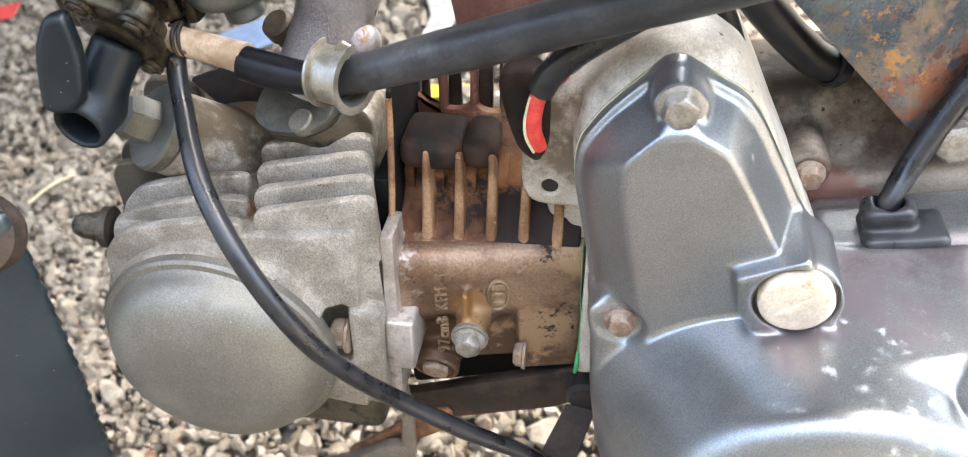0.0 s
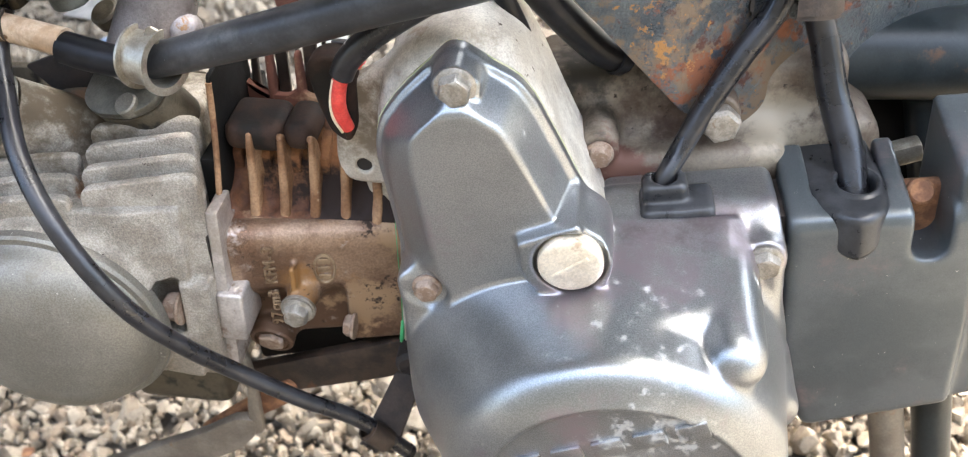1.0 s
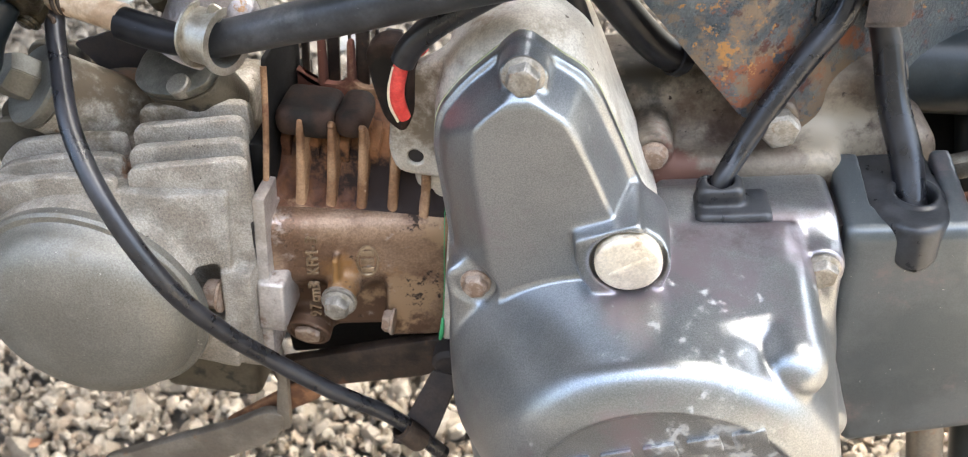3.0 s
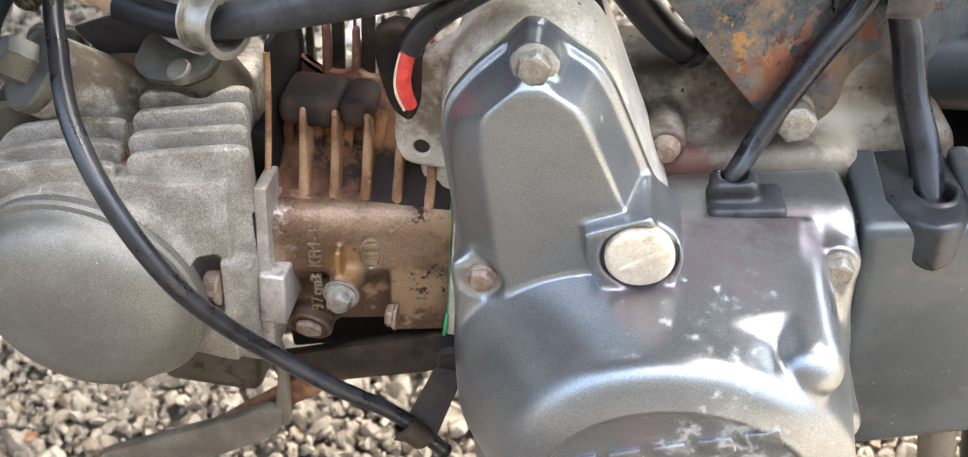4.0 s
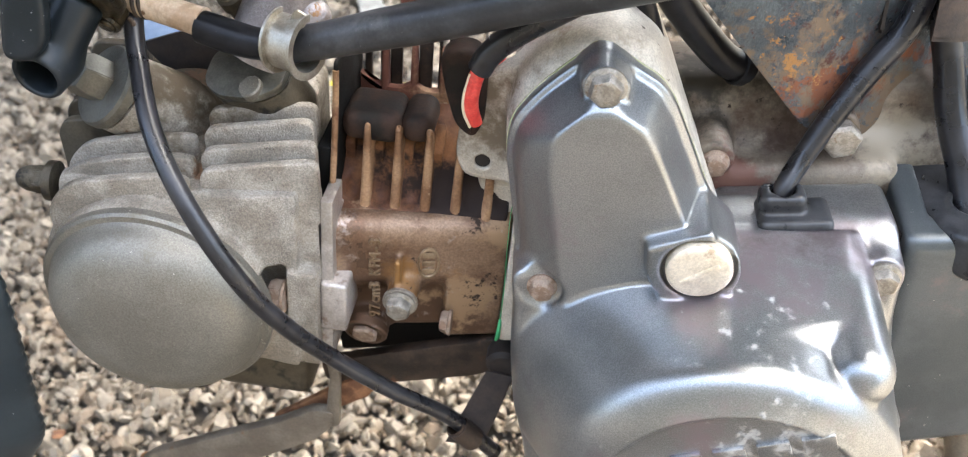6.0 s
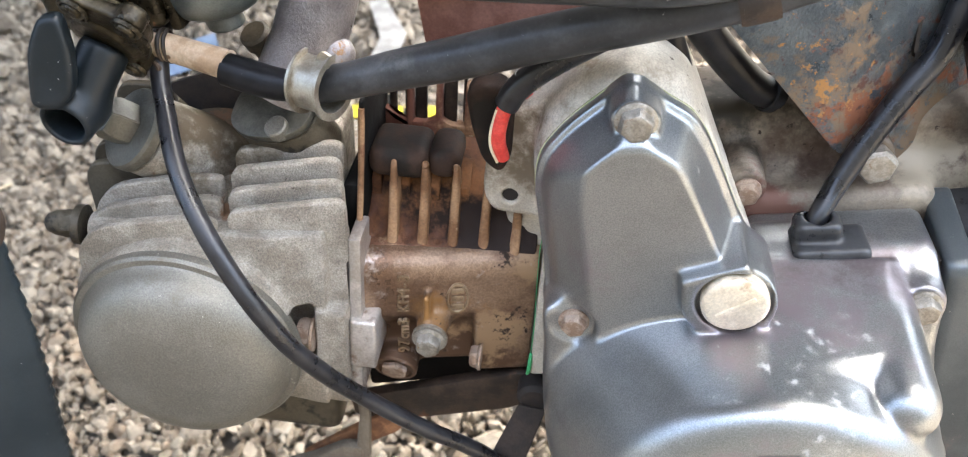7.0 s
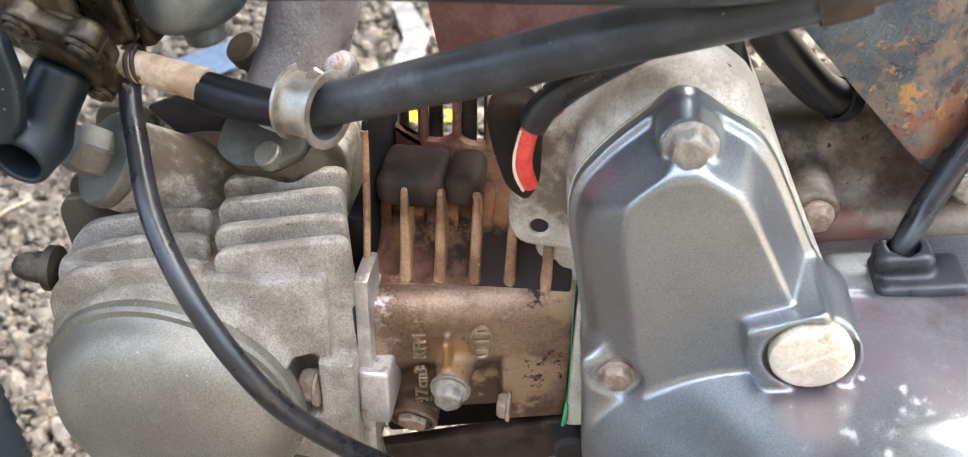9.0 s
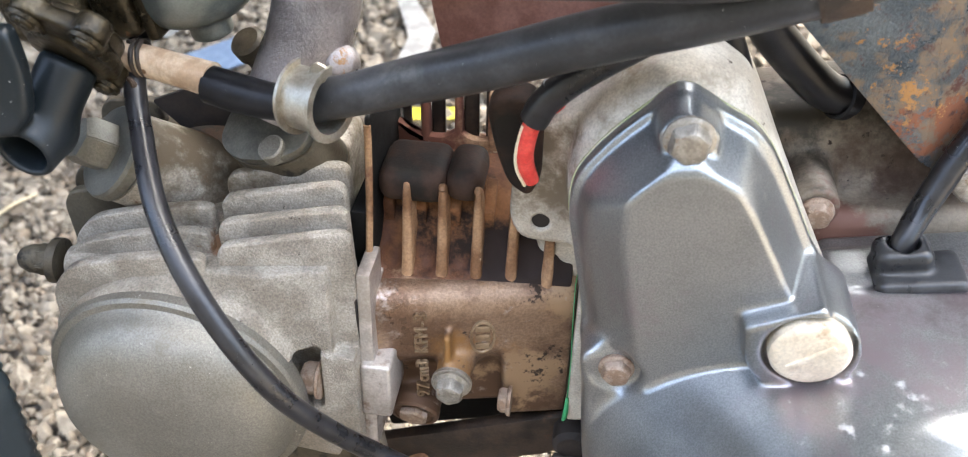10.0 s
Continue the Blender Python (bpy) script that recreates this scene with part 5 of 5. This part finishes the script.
swing = thing("swing_arm", (160, 90, 300), "dark painted rear swing arm box with scuffed paint", "swing arm")
part("arm", box((145, 125, 250), (330, 190, 332), Matrix.Translation((145, 0, 332)) @ Matrix.Rotation(radians(-10), 4, "Y") @ Matrix.Translation((-145, 0, -332)), 6, 3), FRAME, swing)

# added black sheet that stands in for the shaded hole
part("hole_shade_sheet", box((98, 138, 240), (170, 144, 346), None, 2.0), BLACK, swing, "black sheet added to darken the hole under the frame")

# out of view: dark box added above the engine to block light
whole("added_body_panel", box((70, 84, 482), (420, 230, 760), None, 20, 4), PLASTIC, (240, 140, 482), "unseen dark body panel added to block light from above", "body panel")

# ---- stand, bracket and linkage below ----
strut = thing("lower_bracket", (-120, 48, 255), "dirty brown flat steel bracket under the cylinder", "bracket")
ar = slab(rounded([(-170, 262), (-92, 277), (-78, 279), (-76, 262), (-96, 254), (-150, 246), (-170, 250)], 3, 3), 46, 52, None, 1.0)
part("arm", ar, RUST_DARK, strut)
# black sheet painted as the shade in the slot behind the arm
part("slot_shade", slab(rounded([(-165, 254), (-90, 262), (-86, 306), (-158, 312)], 3, 3), 62, 66, None, 0.8), BLACK, strut, "black sheet added for the shaded slot above the bracket")
part("pivot", lathe([(0, -4), (8, -4), (8, 6), (6, 8), (0, 8)], facing((-80, 44, 271), OUT), 24), DARK, strut)
LINK = [(-87, 33, 272), (-75.5, 33, 268), (-90, 13, 243.5), (-106, 13, 247)]
lv = [Vector(p) for p in LINK] + [Vector(p) + Vector((0.4, 1.6, -1.2)) for p in LINK]
part("link", (np.array([tuple(v) for v in lv]), [(0, 1, 2, 3), (7, 6, 5, 4), (0, 4, 5, 1), (1, 5, 6, 2), (2, 6, 7, 3), (3, 7, 4, 0)]), DARK, strut, "short dark link")
part("loop", band(4.4, 14, 1.2, 0, 300, 0.3, facing((-96.5, 14.2, 252), (0.50, 0.11, -0.86), 60)), RUST_DARK, strut)
part("hexagon", hex_head(10, 5), RUST_DARK, strut).location = ((-80 + 120) * MM, (34 - 48) * MM, (268 - 255) * MM)
stand = thing("gear_pedal", (-170, 38, 225), "grey flat steel gear pedal bar with a rusty end", "pedal")
bar = slab(rounded([(-291, 182), (-286, 193), (-274, 202), (-236, 216), (-196, 230), (-176, 240), (-166, 238), (-170, 226), (-181, 216), (-217, 199), (-256, 184), (-280, 176)], 4, 3), 35, 41, None, 1.5)
part("bar", bar, STAND, stand)
part("rusty_end", slab(rounded([(-292.5, 181), (-287, 194.5), (-272, 197), (-262, 190), (-266, 181), (-281, 175)], 5, 4), 33.5, 42.5, None, 1.5), STAND_RUST, stand, "orange rusty bar end")
part("hole", lathe([(0, 0), (4, 0), (4, 1), (0, 1)], facing((-279, 33.2, 185), OUT), 20), DARK, stand)
part("post", slab(rounded([(-174, 226), (-166, 226), (-158, 262), (-156, 285), (-162, 285), (-163, 262)], 3, 3), 36, 41, None, 1.2), STAND, stand)
part("rust_bar", slab(rounded([(-205, 212), (-150, 240), (-143, 250), (-146, 256), (-160, 250), (-205, 222)], 3, 3), 44, 48, None, 1.0), STAND_RUST, stand, "orange rusty flat bar")
seal = thing("sealant_drip", (-75, 38, 288), "thin bead of bright green sealant running down to a drip", "sealant")
part("bead", tube([(-66, 38, 366, 0.12), (-69, 38, 355, 0.16), (-72.4, 38, 335, 0.16), (-75, 38, 318, 0.18), (-78.6, 38, 299, 0.22)], 8, 5), GREEN, seal)
part("drip", tube([(-78.6, 38, 299, 0.6), (-79.6, 37, 294, 0.9), (-80.6, 36.6, 290, 1.0), (-81.6, 37, 287.5, 0.6)], 10, 4), GREEN, seal)
legs = thing("centre_stand", (145, 60, 160), "grey and black centre stand legs below the rear cover", "stand")
part("leg", tube([(128, 64, 250, 8), (136, 60, 190, 8), (150, 40, 60, 8), (156, 30, 6, 8)], 16, 6), STAND, legs)
part("leg", tube([(152, 70, 250, 9), (158, 66, 190, 9), (172, 50, 60, 9), (178, 44, 6, 9)], 16, 6), FRAME, legs)

# ---- leg guard at the front ----
GUARD = rounded([(-246, 420), (-262, 345), (-277, 290), (-282, 270), (-310, 238), (-420, 220), (-420, 430)], [8, 30, 20, 20, 14, 4, 4], 5)


def guard_field(x, y, z):
    d = dpoly(x, z, GUARD)
    face = -24 + 16 * np.exp(np.minimum(d, 2) / 14)
    return smax(d, np.abs(y - face - 2.5) - 2.5, 1.5)


whole("leg_guard", cast(guard_field, (-426, -32, 212), (-240, 2, 436), 1.7), GUARD_PLASTIC, (-340, -11, 220), "dark slate plastic leg guard with scratches", "leg guard", sharp=0)
knob = lathe([(0, 0), (12, 0), (14, 4), (13, 10), (8, 13), (0, 14)], facing((-262, -2, 408), (0.2, -0.8, 0.5)), 28)
whole("rubber_buffer", knob, RUST_DARK, (-254, -2, 400), "rusty brown round buffer on the leg guard", "buffer")

# ---- litter on the gravel ----
def scrap(name, poly, at, tilt, spin, mat_, label):
    s = slab(rounded(poly, 2, 2), -0.6, 0.6, Matrix.Translation(at) @ Matrix.Rotation(radians(spin), 4, "Z") @ Matrix.Rotation(radians(90 + tilt), 4, "X"), 0.2, 1)
    for v in s.verts:
        v.co.z += 2.0 * noise.noise(v.co * 0.05)
    whole(name, s, mat_, at, label, "scrap")


scrap("plastic_scrap", [(-12, -105), (16, -110), (46, 20), (30, 100), (-20, 112), (6, 20)], (-425, 1000, 20), 4, 12, WHITE, "crumpled white plastic scrap lying on gravel")
scrap("paper_scrap", [(-50, -30), (44, -36), (50, 26), (-40, 34)], (-890, 1125, 20), 6, -30, WHITE, "torn white paper scrap lying on gravel")
scrap("yellow_scrap", [(-60, -12), (60, -14), (66, 12), (-50, 13)], (-350, 748, 20), 5, -8, YELLOW, "yellow plastic scrap lying on gravel")
scrap("blue_scrap", [(-50, -44), (60, -50), (54, 44), (-42, 48)], (-735, 965, 20), 5, 30, BLUE, "faded blue scrap lying on gravel")
scrap("red_scrap", [(-34, -28), (32, -26), (34, 28), (-32, 28)], (-1370, 1230, 20), 10, 10, REDBIT, "small red plastic scrap lying on gravel")
scrap("orange_scrap", [(-5, -4), (6, -3), (4, 5), (-5, 4)], (-497, 190, 14), 10, 10, STAND_RUST, "tiny orange leaf on gravel")
scrap("white_scrap", [(-3, -10), (4, -9), (3, 11), (-3, 9)], (-469, 159, 14), 20, -10, WHITE, "tiny white plastic sliver on gravel")
whole("straw", tube([(-876, 574, 14, 2.0), (-860, 604, 18, 2.0), (-842, 634, 14, 1.8)], 8, 4), STRAW, (-860, 604, 12), "single dry straw stalk on gravel", "straw")
